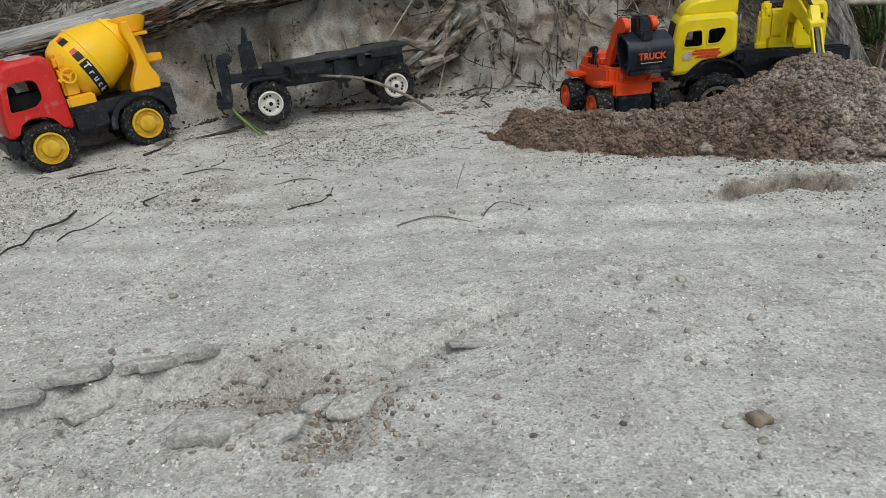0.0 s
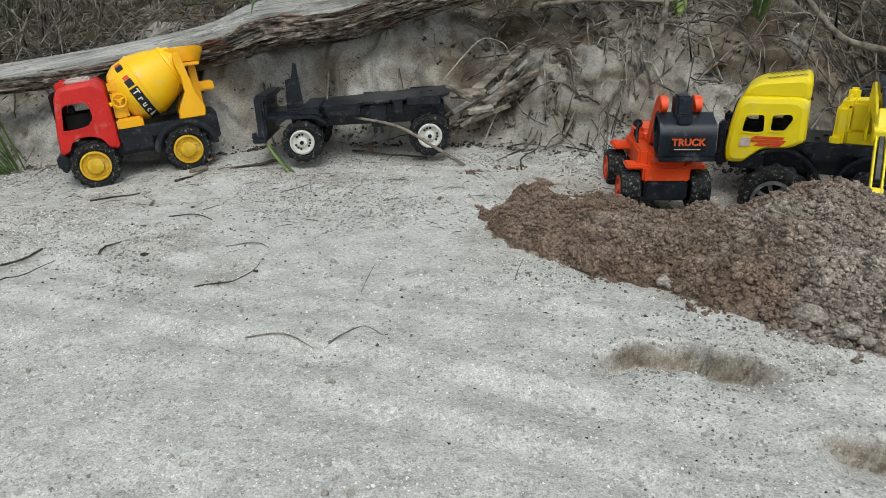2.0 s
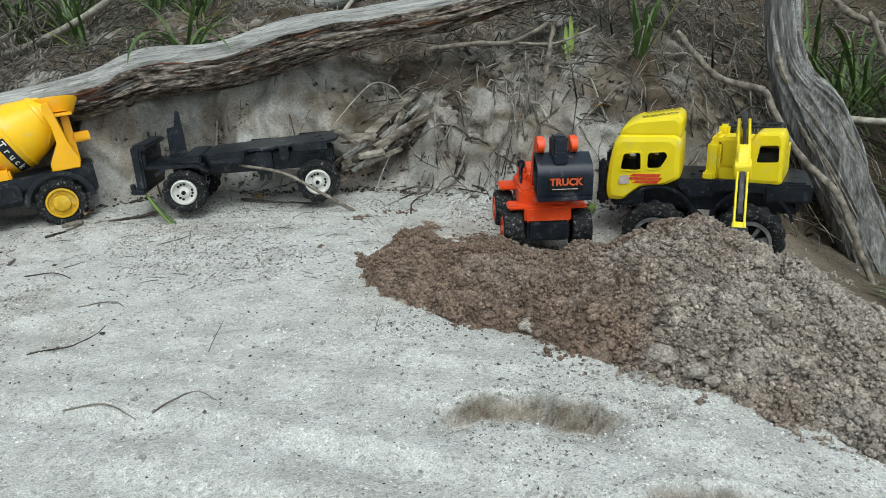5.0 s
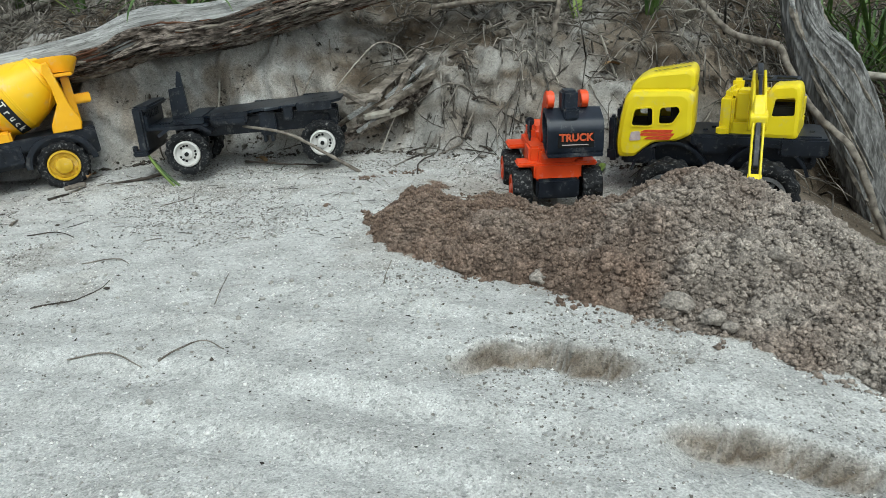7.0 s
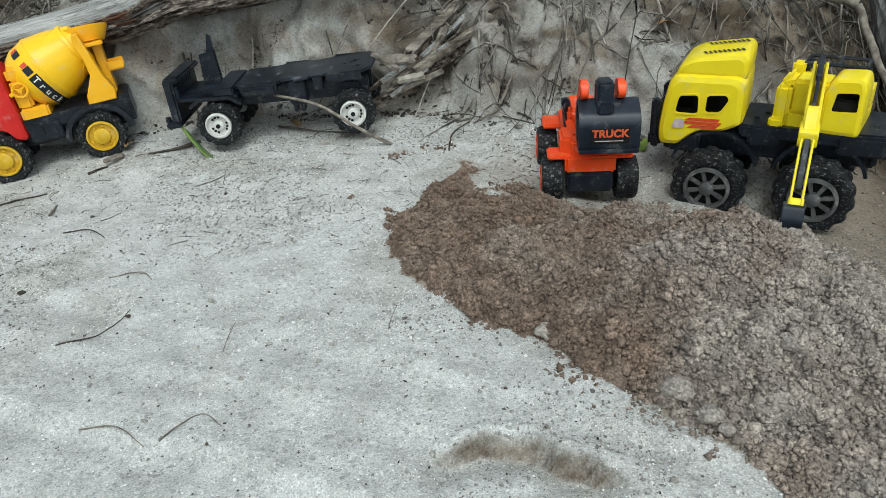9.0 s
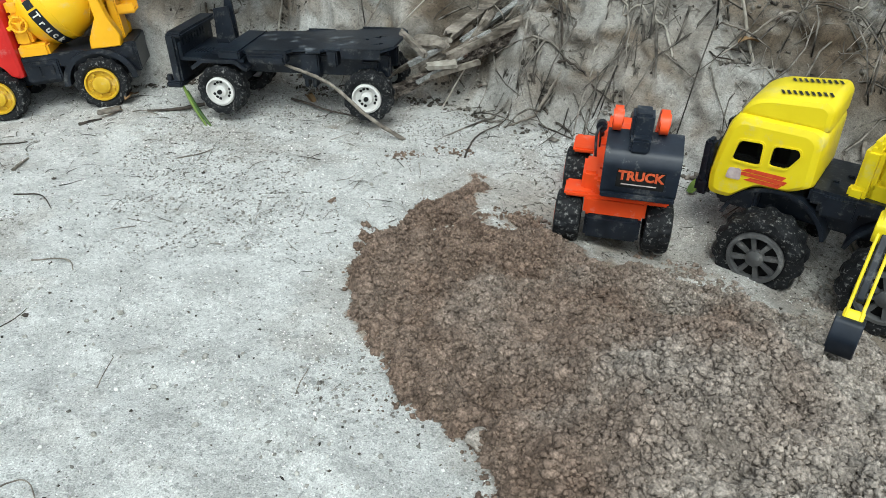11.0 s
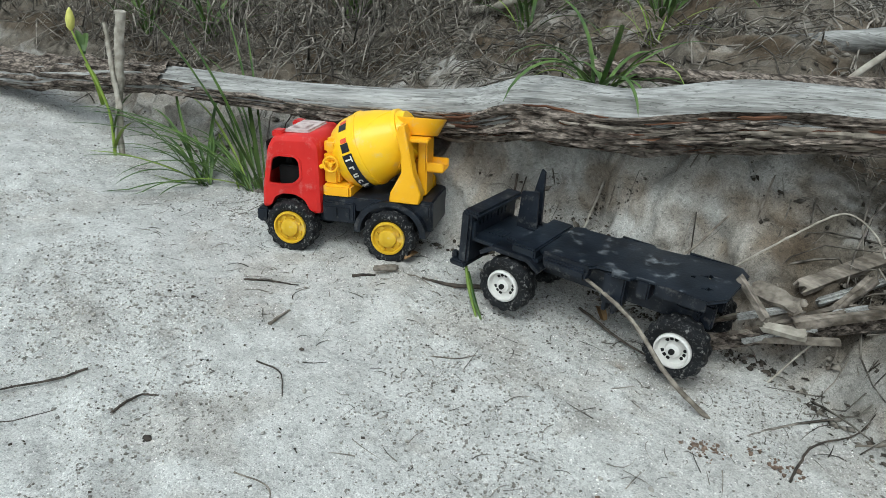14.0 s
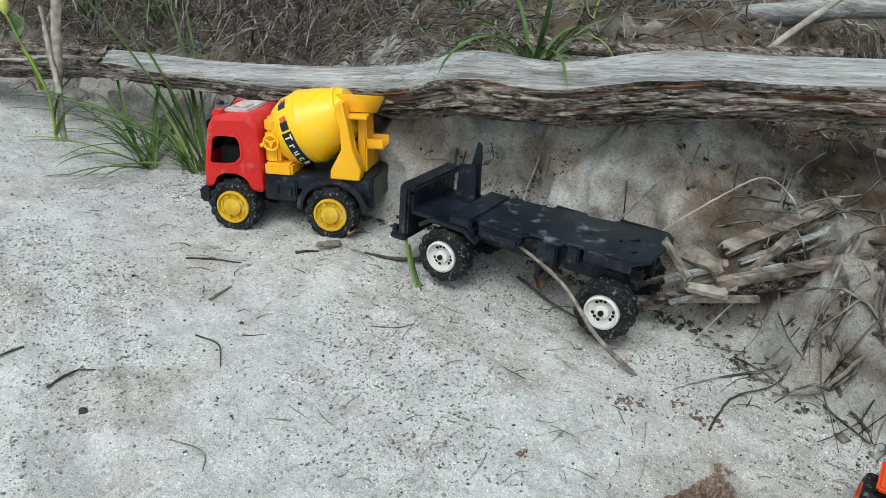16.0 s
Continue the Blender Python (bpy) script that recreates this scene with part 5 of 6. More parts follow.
for y0, y1 in ((0.002, 0.03), (TW - 0.03, TW - 0.002)):
    for c in (0.069, 0.187):
        out = [(c + 0.053 * math.cos(a), 0.012 + 0.054 * math.sin(a)) for a in [math.pi * (0.08 + 0.84 * k / 12) for k in range(13)]]
        inn = [(c + 0.049 * math.cos(a), 0.012 + 0.050 * math.sin(a)) for a in [math.pi * (0.92 - 0.84 * k / 12) for k in range(13)]]
        sheet(guard, out + inn, [], y0, y1 - y0)
part("mudguard", guard, BLACK, truck)
turntable = part("turntable", lathe(bmesh.new(), [(-0.088, 0.036), (-0.080, 0.036)], Matrix.Rotation(radians(-90), 4, "X"), 24), BLACK, truck)
turntable.matrix_basis = Matrix.Translation((0.178, TW / 2, 0)) @ Matrix.Rotation(radians(-9), 4, "Z") @ Matrix.Translation((0, 0, -0.022))
def turned(name, bm, mat, parent, label=""):
    """A part of the digger, built at its place over the bed and hung on the turntable."""
    bmesh.ops.translate(bm, verts=bm.verts, vec=(-0.178, -TW / 2, 0))
    return part(name, bm, mat, parent, label)
wd = rounded([(0.194, 0.122), (0.197, 0.144), (0.219, 0.146), (0.220, 0.124)], 0.003)
turned("digger_cabin", shell([(0.182, 0.094), (0.184, 0.145), (0.192, 0.160), (0.222, 0.162), (0.226, 0.150), (0.226, 0.094)], [wd], 0.006, 0.052, 0.005, 0.005), YELLOW, turntable, "yellow digger cabin with an open window")
# same shade-coloured filler for the digger cabin
turned("cabin_interior", boxed((0.188, 0.220, 0.014, 0.046, 0.10, 0.135)), SHADE, turntable)
turned("digger_body", boxed((0.132, 0.226, 0.010, TW - 0.006, 0.094, 0.116, 0.004), (0.184, 0.226, 0.050, TW - 0.006, 0.11, 0.142, 0.005), (0.136, 0.160, 0.054, TW - 0.010, 0.110, 0.150, 0.004), (0.138, 0.152, 0.052, 0.064, 0.140, 0.162, 0.003), (0.133, 0.150, 0.006, 0.052, 0.094, 0.146, 0.004), (0.137, 0.150, 0.010, 0.050, 0.140, 0.156, 0.005), (0.148, 0.190, 0.014, 0.052, 0.094, 0.152, 0.004), (0.130, 0.146, 0.002, 0.016, 0.094, 0.108, 0.003)), YELLOW, turntable, "yellow plastic digger housing")
rack = bmesh.new()
for a, b in (((0.150, 0.062, 0.148), (0.150, 0.062, 0.159)), ((0.150, 0.062, 0.159), (0.214, 0.062, 0.159)), ((0.150, 0.096, 0.148), (0.150, 0.096, 0.159)), ((0.150, 0.096, 0.159), (0.214, 0.096, 0.159)), ((0.214, 0.062, 0.159), (0.214, 0.062, 0.140)), ((0.214, 0.096, 0.159), (0.214, 0.096, 0.140)), ((0.150, 0.062, 0.159), (0.150, 0.096, 0.159)), ((0.214, 0.062, 0.159), (0.214, 0.096, 0.159)), ((0.185, 0.062, 0.159), (0.185, 0.096, 0.159))):
    rod(rack, a, b, 0.0022, 8)
box(rack, 0.146, 0.156, 0.058, 0.10, 0.140, 0.156, 0.002)
turned("roof_rack", rack, BLACK, turntable, "black tubular rack")
def hung(name, pieces, mat, label):
    """Boom parts: side views in (forward, up), each with its span across, set where the arm reaches out over the heap."""
    bm = bmesh.new()
    for outline, x0, x1 in pieces:
        piece = sheet(bmesh.new(), rounded(outline, 0.004), [], x0, x1 - x0)
        for v in piece.verts:
            v.co = Vector((0.1685 + 0.72 * v.co.y, -0.88 * v.co.x, v.co.z))
        tmp = bpy.data.meshes.new("tmp")
        piece.to_mesh(tmp)
        piece.free()
        bm.from_mesh(tmp)
        bpy.data.meshes.remove(tmp)
    bmesh.ops.bevel(bm, geom=[e for e in bm.edges if e.is_manifold and e.calc_face_angle(0) > 0.9], offset=0.0008, segments=1, affect="EDGES")
    bm.transform(turntable.matrix_basis.inverted())
    return part(name, bm, mat, turntable, label)
def bar(p, q, w):
    d = (Vector(q) - Vector(p)).normalized()
    n = Vector((-d.y, d.x)) * w / 2
    return [tuple(Vector(p) + n), tuple(Vector(q) + n), tuple(Vector(q) - n), tuple(Vector(p) - n)]
gooseneck = [(-0.030, 0.082), (-0.034, 0.120), (-0.012, 0.155), (0.020, 0.160), (0.080, 0.146), (0.146, 0.126), (0.150, 0.116), (0.142, 0.108), (0.080, 0.122), (0.030, 0.130), (0.006, 0.112), (0.000, 0.082)]
hung("boom", [(gooseneck, -0.0105, -0.006), (gooseneck, 0.006, 0.0105), ([(-0.030, 0.12), (-0.012, 0.152), (0.02, 0.156), (0.03, 0.138), (0.0, 0.112)], -0.007, 0.007), (bar((0.126, 0.120), (0.150, 0.116), 0.018), -0.0125, 0.0125)], YELLOW, "yellow digger boom reaching out over the sand")
hung("dipper", [(bar((0.124, 0.138), (0.196, 0.060), 0.011), -0.009, -0.0055), (bar((0.124, 0.138), (0.196, 0.060), 0.011), 0.0055, 0.009), (bar((0.120, 0.140), (0.142, 0.118), 0.016), -0.008, 0.008), (bar((0.188, 0.068), (0.198, 0.058), 0.010), -0.010, 0.010)], YELLOW, "yellow digger dipper arm")
hung("ram", [(bar((0.012, 0.164), (0.066, 0.156), 0.0085), -0.004, 0.004), (bar((0.060, 0.157), (0.118, 0.141), 0.005), -0.0025, 0.0025), (bar((0.128, 0.136), (0.186, 0.074), 0.008), -0.004, 0.004)], BLACK, "black hydraulic ram")
hung("digger_bucket", [([(0.186, 0.064), (0.203, 0.066), (0.212, 0.052), (0.206, 0.034), (0.188, 0.026), (0.176, 0.030), (0.190, 0.042)], -0.015, 0.013)], NAVY, "small blue-black digger bucket")
for x, z in ((0.068, 0.0), (0.186, 0.002)):
    wheel(truck, x, -0.006, z, 0.0455, 0.040, "grey", 8)
    wheel(truck, x, TW + 0.006, z, 0.0455, 0.040, "grey", 30, 1)

# ---- dead twigs, roots and needles on the bank, too many to count ----
def needles(name, label, n, x0, x1, keep, length, thick, seed, up=0.004, hang=0.0):
    r = np.random.default_rng(seed)
    x, y = r.uniform(x0, x1, n), r.uniform(0.85, 2.6, n)
    ok = keep(x, y, r)
    x, y = x[ok], y[ok]
    n = len(x)
    k = 5
    L = r.uniform(*length, n) * r.uniform(0.4, 1.0, n)
    th = r.uniform(0, 2 * np.pi, n)
    th = np.where(r.uniform(0, 1, n) < hang, r.normal(-np.pi / 2, 0.35, n), th)
    bend = r.normal(0, 0.55, n)
    t = np.linspace(0, 1, k)[None]
    ang = th[:, None] + bend[:, None] * t
    px = x[:, None] + L[:, None] * (t * np.cos(ang))
    py = y[:, None] + L[:, None] * (t * np.sin(ang))
    lift = r.uniform(0, up, n)[:, None] + r.uniform(-1, 1.6, n)[:, None] * up * t + r.uniform(0, 2.0, n)[:, None] * up * np.sin(np.pi * t)
    pz = terrain(px, py, False) + lift
    rad = (r.uniform(*thick, n)[:, None] * (1 - 0.6 * t))
    dx, dy = np.cos(ang), np.sin(ang)
    P = np.stack((px, py, pz), -1)
    U = np.stack((-dy, dx, 0 * dx), -1)
    V = np.array((0, 0, 1.0))
    rings = [P + U * (rad * math.cos(a))[..., None] + V * (rad * math.sin(a))[..., None] for a in (0.5, 2.6, 4.7)]
    verts = np.stack(rings, 2).reshape(-1, 3)
    base = (np.arange(n) * k * 3)[:, None, None, None]
    seg = (np.arange(k - 1) * 3)[None, :, None, None]
    quad = np.array(((0, 1, 4, 3), (1, 2, 5, 4), (2, 0, 3, 5)))[None, None]
    f = (base + seg + quad).reshape(-1, 4)
    me = bpy.data.meshes.new(name)
    me.vertices.add(len(verts))
    me.vertices.foreach_set("co", verts.ravel())
    me.loops.add(f.size)
    me.loops.foreach_set("vertex_index", f.ravel())
    me.polygons.add(len(f))
    me.polygons.foreach_set("loop_start", np.arange(0, f.size, 4))
    me.update(calc_edges=True)
    me.materials.append(LITTER)
    return tagged(new(name, me), label, "litter", kind="stuff")

def on_bank(x, y, r):
    s = y - foot(x)
    dense = np.where(x < 0.0, ease(s, 0.10, 0.2) + 0.2 * ease(s, -0.03, 0.02), ease(s, -0.06, 0.06))
    dense = dense * (0.35 + 0.65 * ease(rough(x, y, 0.14, 3, 300), -0.5, 0.4)) * np.where(y > 2.0, 0.5, 1)
    return r.uniform(0, 1, len(x)) < dense

needles("dry_needles", "tangle of dry needles and thin twigs on the bank", 46000, -2.0, 1.5, on_bank, (0.02, 0.08), (0.0005, 0.0011), 21, 0.006, 0.35)
needles("dead_twigs", "grey dead twigs lying over the bank", 6800, -1.5, 1.5, on_bank, (0.06, 0.2), (0.0011, 0.0026), 22, 0.014, 0.4)
needles("fine_roots", "fine dark roots and straw on the sand flat", 2400, -0.8, 0.5, lambda x, y, r: (y < foot(x)) & (heap(x, y) < -0.004), (0.008, 0.04), (0.0003, 0.0008), 23, 0.0014)
needles("dead_stems", "dark tangle of dead stems and roots above the log", 3000, -2.1, -0.8, lambda x, y, r: (y > foot(x) + 0.14) & (y < 1.9), (0.08, 0.22), (0.001, 0.003), 24, 0.05, 0.2)
needles("dead_stems", "dark tangle of dead stems and roots by the trunk", 1100, 0.3, 1.5, lambda x, y, r: (y > foot(x) + 0.05) & (y < 1.9), (0.06, 0.18), (0.001, 0.0026), 25, 0.035, 0.3)
cx, cy = strewn(60000, -1.4, 1.4, 1.0, 2.3, lambda x, y: (y > foot(x) - 0.03) & (rng.uniform(0, 1, x.size) < 0.2 + 0.6 * ease(rough(x, y, 0.12, 3, 150), -0.4, 0.5)))
cs = 0.0012 + 0.0055 * rng.uniform(0, 1, cx.size) ** 3
tagged(scatter("bark_crumbs", np.stack((cx, cy, terrain(cx, cy) + cs * 0.25), 1), cs, LITTER, OCTA, rng, (0.25, 0.7)), "crumbled bark, soil and leaf bits on the bank", "litter", kind="stuff")
cx, cy = strewn(4200, -0.7, 0.75, 0.17, 1.25, lambda x, y: (y < foot(x) - 0.02) & (heap(x, y) < -0.004) & (rng.uniform(0, 1, x.size) < 0.2 + 0.8 * ease(rough(x, y, 0.12, 3, 80), -0.1, 0.6) * ease(1.1 - y, 0.0, 0.5)))
cs = 0.0008 + 0.0022 * rng.uniform(0, 1, cx.size) ** 4
tagged(scatter("sand_lumps", np.stack((cx, cy, terrain(cx, cy) + cs * 0.3), 1), cs, CLOD, ICO, rng, (0.5, 0.9)), "small pale sand lumps on the flat", "sand", kind="stuff")

# ---- single sticks ----
def stick(label, pts, r0, r1, mat, seed=0, rest=True, name="stick", category="stick", sides=8):
    rs = random.Random(seed)
    line = smoothed(pts, 7)
    for i, p in enumerate(line):
        p.x += rs.uniform(-1, 1) * r0 * 0.25
        p.y += rs.uniform(-1, 1) * r0 * 0.25
        if rest:
            p.z = level(p.x, p.y) + p.z + max(r0, r1) * 0.6
    n = len(line)
    ob = part(name, tube(bmesh.new(), line, [r0 + (r1 - r0) * i / (n - 1) for i in range(n)], sides, 0.16, rs), mat, sharp=60)
    return tagged(ob, label, category)

stick("bent brown stick leaning on the black toy chassis", [(-0.215, 1.176, 0.086), (-0.135, 1.166, 0.074), (-0.070, 1.154, 0.045), (-0.024, 1.178, 0.010)], 0.0020, 0.0028, STICK, 1, False)
stick("thin dark twig lying under the black toy chassis", [(-0.235, 1.215, 0.004), (-0.17, 1.205, 0.006), (-0.10, 1.21, 0.002)], 0.0018, 0.0012, DARKSTICK, 2)
stick("dark stick beside the front wheel of chassis", [(-0.40, 1.10, 0.0), (-0.37, 1.115, 0.002), (-0.335, 1.145, 0.006)], 0.0016, 0.003, DARKSTICK, 3)
for k, (pts, rr, mat, label) in enumerate((
        ([(-0.392, 0.70, 0.001), (-0.390, 0.63, 0.003), (-0.383, 0.545, 0)], 0.0013, DARKSTICK, "long reddish dark stick lying on sand"),
        ([(-0.507, 0.906, 0), (-0.49, 0.935, 0.001), (-0.466, 0.959, 0)], 0.0014, DARKSTICK, "thin dark twig lying on pale sand"),
        ([(-0.389, 0.883, 0), (-0.40, 0.90, 0.001), (-0.412, 0.919, 0)], 0.0020, STICK, "short grey stick lying on sand"),
        ([(-0.417, 1.09, 0), (-0.40, 1.095, 0.003), (-0.379, 1.10, 0)], 0.0010, STICK, "thin curved twig lying on sand"),
        ([(-0.318, 0.700, 0), (-0.333, 0.728, 0.002), (-0.322, 0.742, 0)], 0.0014, DARKSTICK, "small forked dark twig on sand"),
        ([(-0.455, 1.03, 0), (-0.45, 1.045, 0), (-0.44, 1.055, 0)], 0.0024, DARKSTICK, "short dark twig beside the mixer wheel"),
        ([(0.065, 1.16, 0), (0.059, 1.19, 0.002), (0.055, 1.222, 0.001), (0.069, 1.258, 0.003), (0.082, 1.295, 0.004)], 0.0014, DARKSTICK, "crooked dark twig running to the bank"),
        ([(0.096, 1.30, 0.002), (0.125, 1.285, 0.003), (0.164, 1.275, 0.002)], 0.0028, DARKSTICK, "dark broken stick at the bank foot"),
        ([(0.105, 1.29, 0.001), (0.13, 1.27, 0.006), (0.17, 1.262, 0.004)], 0.0016, DARKSTICK, "dark thin stick at the bank foot"),
        ([(0.117, 0.945, 0), (0.118, 0.985, 0.003), (0.129, 1.02, 0.002), (0.133, 1.051, 0.003)], 0.0013, PALESTICK, "pale thin root lying across damp sand"),
        ([(0.02, 0.545, 0), (0.035, 0.575, 0.004), (0.055, 0.57, 0)], 0.0007, STICK, "thin dry root lying on sand"),
        ([(-0.33, 0.84, 0), (-0.30, 0.85, 0.002), (-0.265, 0.835, 0)], 0.0009, DARKSTICK, "thin dark twig lying on sand"),
        ([(-0.16, 0.64, 0), (-0.13, 0.66, 0.003), (-0.125, 0.70, 0.008)], 0.0008, DARKSTICK, "thin upturned rootlet on sand"),
        ([(0.0, 0.66, 0), (0.004, 0.665, 0.012), (0.01, 0.672, 0.026)], 0.0005, STICK, "fine upright rootlet in the sand"),
        ([(-0.36, 0.60, 0), (-0.34, 0.63, 0.006), (-0.335, 0.66, 0.012)], 0.0007, DARKSTICK, "fine forked rootlet on sand"),
        ([(-0.20, 0.76, 0), (-0.17, 0.775, 0.001), (-0.15, 0.765, 0)], 0.0008, STICK, "thin grey twig lying on sand"),
        ([(0.13, 0.72, 0), (0.133, 0.722, 0.01), (0.137, 0.728, 0.02)], 0.0006, STICK, "fine upright rootlet by the heap"),
        ([(-0.05, 0.545, 0), (-0.02, 0.55, 0.001), (0.01, 0.54, 0)], 0.0007, STICK, "thin grey twig lying on sand"),
        ([(-0.26, 1.01, 0), (-0.24, 1.03, 0.001), (-0.235, 1.05, 0)], 0.0009, STICK, "thin grey twig lying on sand"))):
    stick(label, pts, rr, rr * 0.55, mat, 40 + k, sides=6)
stick("pale arching dry stem rising from the timber", [(-0.102, 1.29, 0.125), (-0.068, 1.33, 0.172), (-0.042, 1.37, 0.200), (-0.004, 1.36, 0.193), (0.01, 1.37, 0.17)], 0.0012, 0.0009, PALESTICK, 80, False)
stick("leaning dry stem beside the toy chassis", [(-0.18, 1.285, 0.085), (-0.165, 1.30, 0.112), (-0.148, 1.34, 0.163)], 0.0022, 0.0012, STICK, 81, False)
stick("thin pale stem leaning on the bank", [(-0.02, 1.27, 0.03), (0.0, 1.31, 0.085), (0.03, 1.36, 0.12)], 0.0012, 0.0008, PALESTICK, 82, False)
stick("long grey branch lying on the bank", [(0.05, 1.40, 0.255), (0.14, 1.385, 0.262), (0.20, 1.375, 0.262), (0.262, 1.37, 0.29)], 0.0045, 0.0030, STICK, 83, False)
stick("upright grey stub on the bank", [(0.255, 1.37, 0.20), (0.262, 1.372, 0.245), (0.27, 1.376, 0.29)], 0.0045, 0.0035, STICK, 84, False)
stick("thin branch lying across the bank", [(0.19, 1.40, 0.262), (0.27, 1.41, 0.258), (0.34, 1.44, 0.285)], 0.0028, 0.0016, STICK, 85, False)
stick("pale leaning root in front of the trunk", [(0.60, 1.36, 0.175), (0.64, 1.30, 0.085), (0.685, 1.25, 0.03), (0.72, 1.22, -0.06), (0.745, 1.20, -0.13)], 0.0052, 0.0045, STICK, 86, False)
stick("grey branch on the bank behind truck", [(0.47, 1.42, 0.27), (0.53, 1.39, 0.20), (0.60, 1.36, 0.175)], 0.005, 0.006, STICK, 87, False)
stick("long bare branch above the grass", [(0.68, 1.40, 0.33), (0.75, 1.42, 0.28), (0.86, 1.45, 0.262), (1.05, 1.5, 0.27)], 0.006, 0.004, STICK, 88, False)
stick("thin drooping branch by the grass", [(0.76, 1.42, 0.29), (0.80, 1.41, 0.20), (0.83, 1.39, 0.09), (0.82, 1.38, 0.0), (0.80, 1.37, -0.06)], 0.0045, 0.003, STICK, 89, False)
stick("dead branch lying among the grass", [(0.74, 1.40, 0.125), (0.85, 1.39, 0.118), (1.0, 1.4, 0.12)], 0.006, 0.004, PALESTICK, 90, False)
stick("long pale branch lying behind the log", [(-1.09, 1.62, 0.25), (-0.85, 1.57, 0.30), (-0.65, 1.525, 0.365), (-0.55, 1.50, 0.42)], 0.009, 0.006, PALESTICK, 91, False)
stick("grey branch lying behind the log", [(-0.43, 1.59, 0.30), (-0.31, 1.6, 0.322), (-0.14, 1.62, 0.372), (0.05, 1.68, 0.41), (0.3, 1.8, 0.46)], 0.017, 0.014, GREYWOOD, 92, False, sides=14)
stick("thin pale branch behind the log", [(-0.13, 1.48, 0.32), (-0.08, 1.55, 0.40), (-0.02, 1.62, 0.47)], 0.004, 0.003, PALESTICK, 93, False)
stick("dark rotten branch behind the log", [(-0.42, 1.36, 0.275), (-0.25, 1.42, 0.295), (-0.05, 1.5, 0.33)], 0.011, 0.009, BARK, 94, False, sides=12)
stick("pale root arching out of the bank", [(0.33, 1.36, 0.20), (0.36, 1.35, 0.13), (0.40, 1.33, 0.07)], 0.002, 0.0016, PALESTICK, 95, False)
rs = random.Random(5)
for k in range(34):
    x = rs.uniform(0.02, 0.62)
    s = rs.uniform(0.02, 0.30)
    y = float(foot(np.array(x))) + s
    a = rs.gauss(-1.3, 0.8)
    L = rs.uniform(0.05, 0.16)
    q = (x + L * math.cos(a), y + L * 0.55 * math.sin(a))
    mid = ((x + q[0]) / 2 + rs.uniform(-0.02, 0.02), (y + q[1]) / 2)
    stick(("dry grey twig lying on the bank", "bleached dry twig lying on the bank", "dark dead twig lying on the bank")[k % 3], [(x, y, 0.004), (*mid, rs.uniform(0.006, 0.03)), (*q, 0.004)], rs.uniform(0.0012, 0.003), 0.0009, (STICK, PALESTICK, DARKSTICK)[k % 3], 100 + k, sides=6)
rs = random.Random(6)
for k in range(26):
    x = rs.uniform(-1.3, 0.1)
    y = float(np.interp(x, [p[0] for p in LOG], [p[1] for p in LOG])) + rs.uniform(0.06, 0.4)
    a = rs.uniform(0, 6.28)
    L = rs.uniform(0.06, 0.2)
    stick(("dry grey twig lying behind the log", "bleached twig lying behind the log", "dark twig lying behind the log")[k % 3], [(x, y, 0.005), (x + 0.5 * L * math.cos(a), y + 0.5 * L * math.sin(a) + 0.01, rs.uniform(0.006, 0.02)), (x + L * math.cos(a), y + L * math.sin(a), 0.005)], rs.uniform(0.0014, 0.0035), 0.001, (STICK, PALESTICK, DARKSTICK)[k % 3], 140 + k, sides=6)

# ---- split timber at the foot of the bank ----
def slab(label, a, b, width, thick, mat, seed, tilt=0.0, name="split_timber"):
    rs = random.Random(seed)
    a, b = Vector(a), Vector(b)
    d = b - a
    L = d.length
    d.normalize()
    u = d.cross(Vector((0, 0, 1))).normalized()
    u = Matrix.Rotation(tilt, 3, d) @ u
    v = u.cross(d)
    n, m = 14, 7
    bm = bmesh.new()
    rows = []
    for face in (1, -1):
        grid = []
        for i in range(n):
            row = []
            for j in range(m):
                s = i / (n - 1)
                w = width * (0.5 - j / (m - 1))
                end = (rs.uniform(-0.5, 0.5) * width * 0.5 if i in (0, n - 1) else 0)
                k = thick * (0.5 + 0.3 * float(wave(s * 0.4 + seed, j * 1.7, 0.9, 330)))
                row.append(bm.verts.new(a + d * (s * L + end) + u * w * (0.85 + 0.2 * float(wave(s, seed, 0.25, 331))) + v * (face * k)))
            grid.append(row)
        rows.append(grid)
        for i in range(n - 1):
            for j in range(m - 1):
                bm.faces.new((grid[i][j], grid[i][j + 1], grid[i + 1][j + 1], grid[i + 1][j]))
    t, q = rows
    rim = lambda g: [g[0][j] for j in range(m)] + [g[i][m - 1] for i in range(1, n)] + [g[n - 1][j] for j in range(m - 2, -1, -1)] + [g[i][0] for i in range(n - 2, 0, -1)]
    p, r2 = rim(t), rim(q)
    for i in range(len(p)):
        bm.faces.new((p[i], p[(i + 1) % len(p)], r2[(i + 1) % len(p)], r2[i]))
    return tagged(part(name, bm, mat, sharp=50), label, "timber")

slab("weathered split board leaning on the bank", (-0.05, 1.35, 0.112), (0.025, 1.43, 0.185), 0.022, 0.008, PLANK, 1, 0.55)
slab("dark split root lying at the bank foot", (-0.105, 1.24, 0.036), (0.06, 1.345, 0.135), 0.015, 0.014, BARK, 2, 0.3)
slab("pale splintered timber on the dark root", (-0.02, 1.285, 0.098), (0.087, 1.355, 0.162), 0.013, 0.009, PLANK, 3, 0.2)
slab("brown flat piece of bark behind chassis", (-0.075, 1.295, 0.112), (-0.022, 1.285, 0.116), 0.022, 0.006, STICK, 4, 0.5)
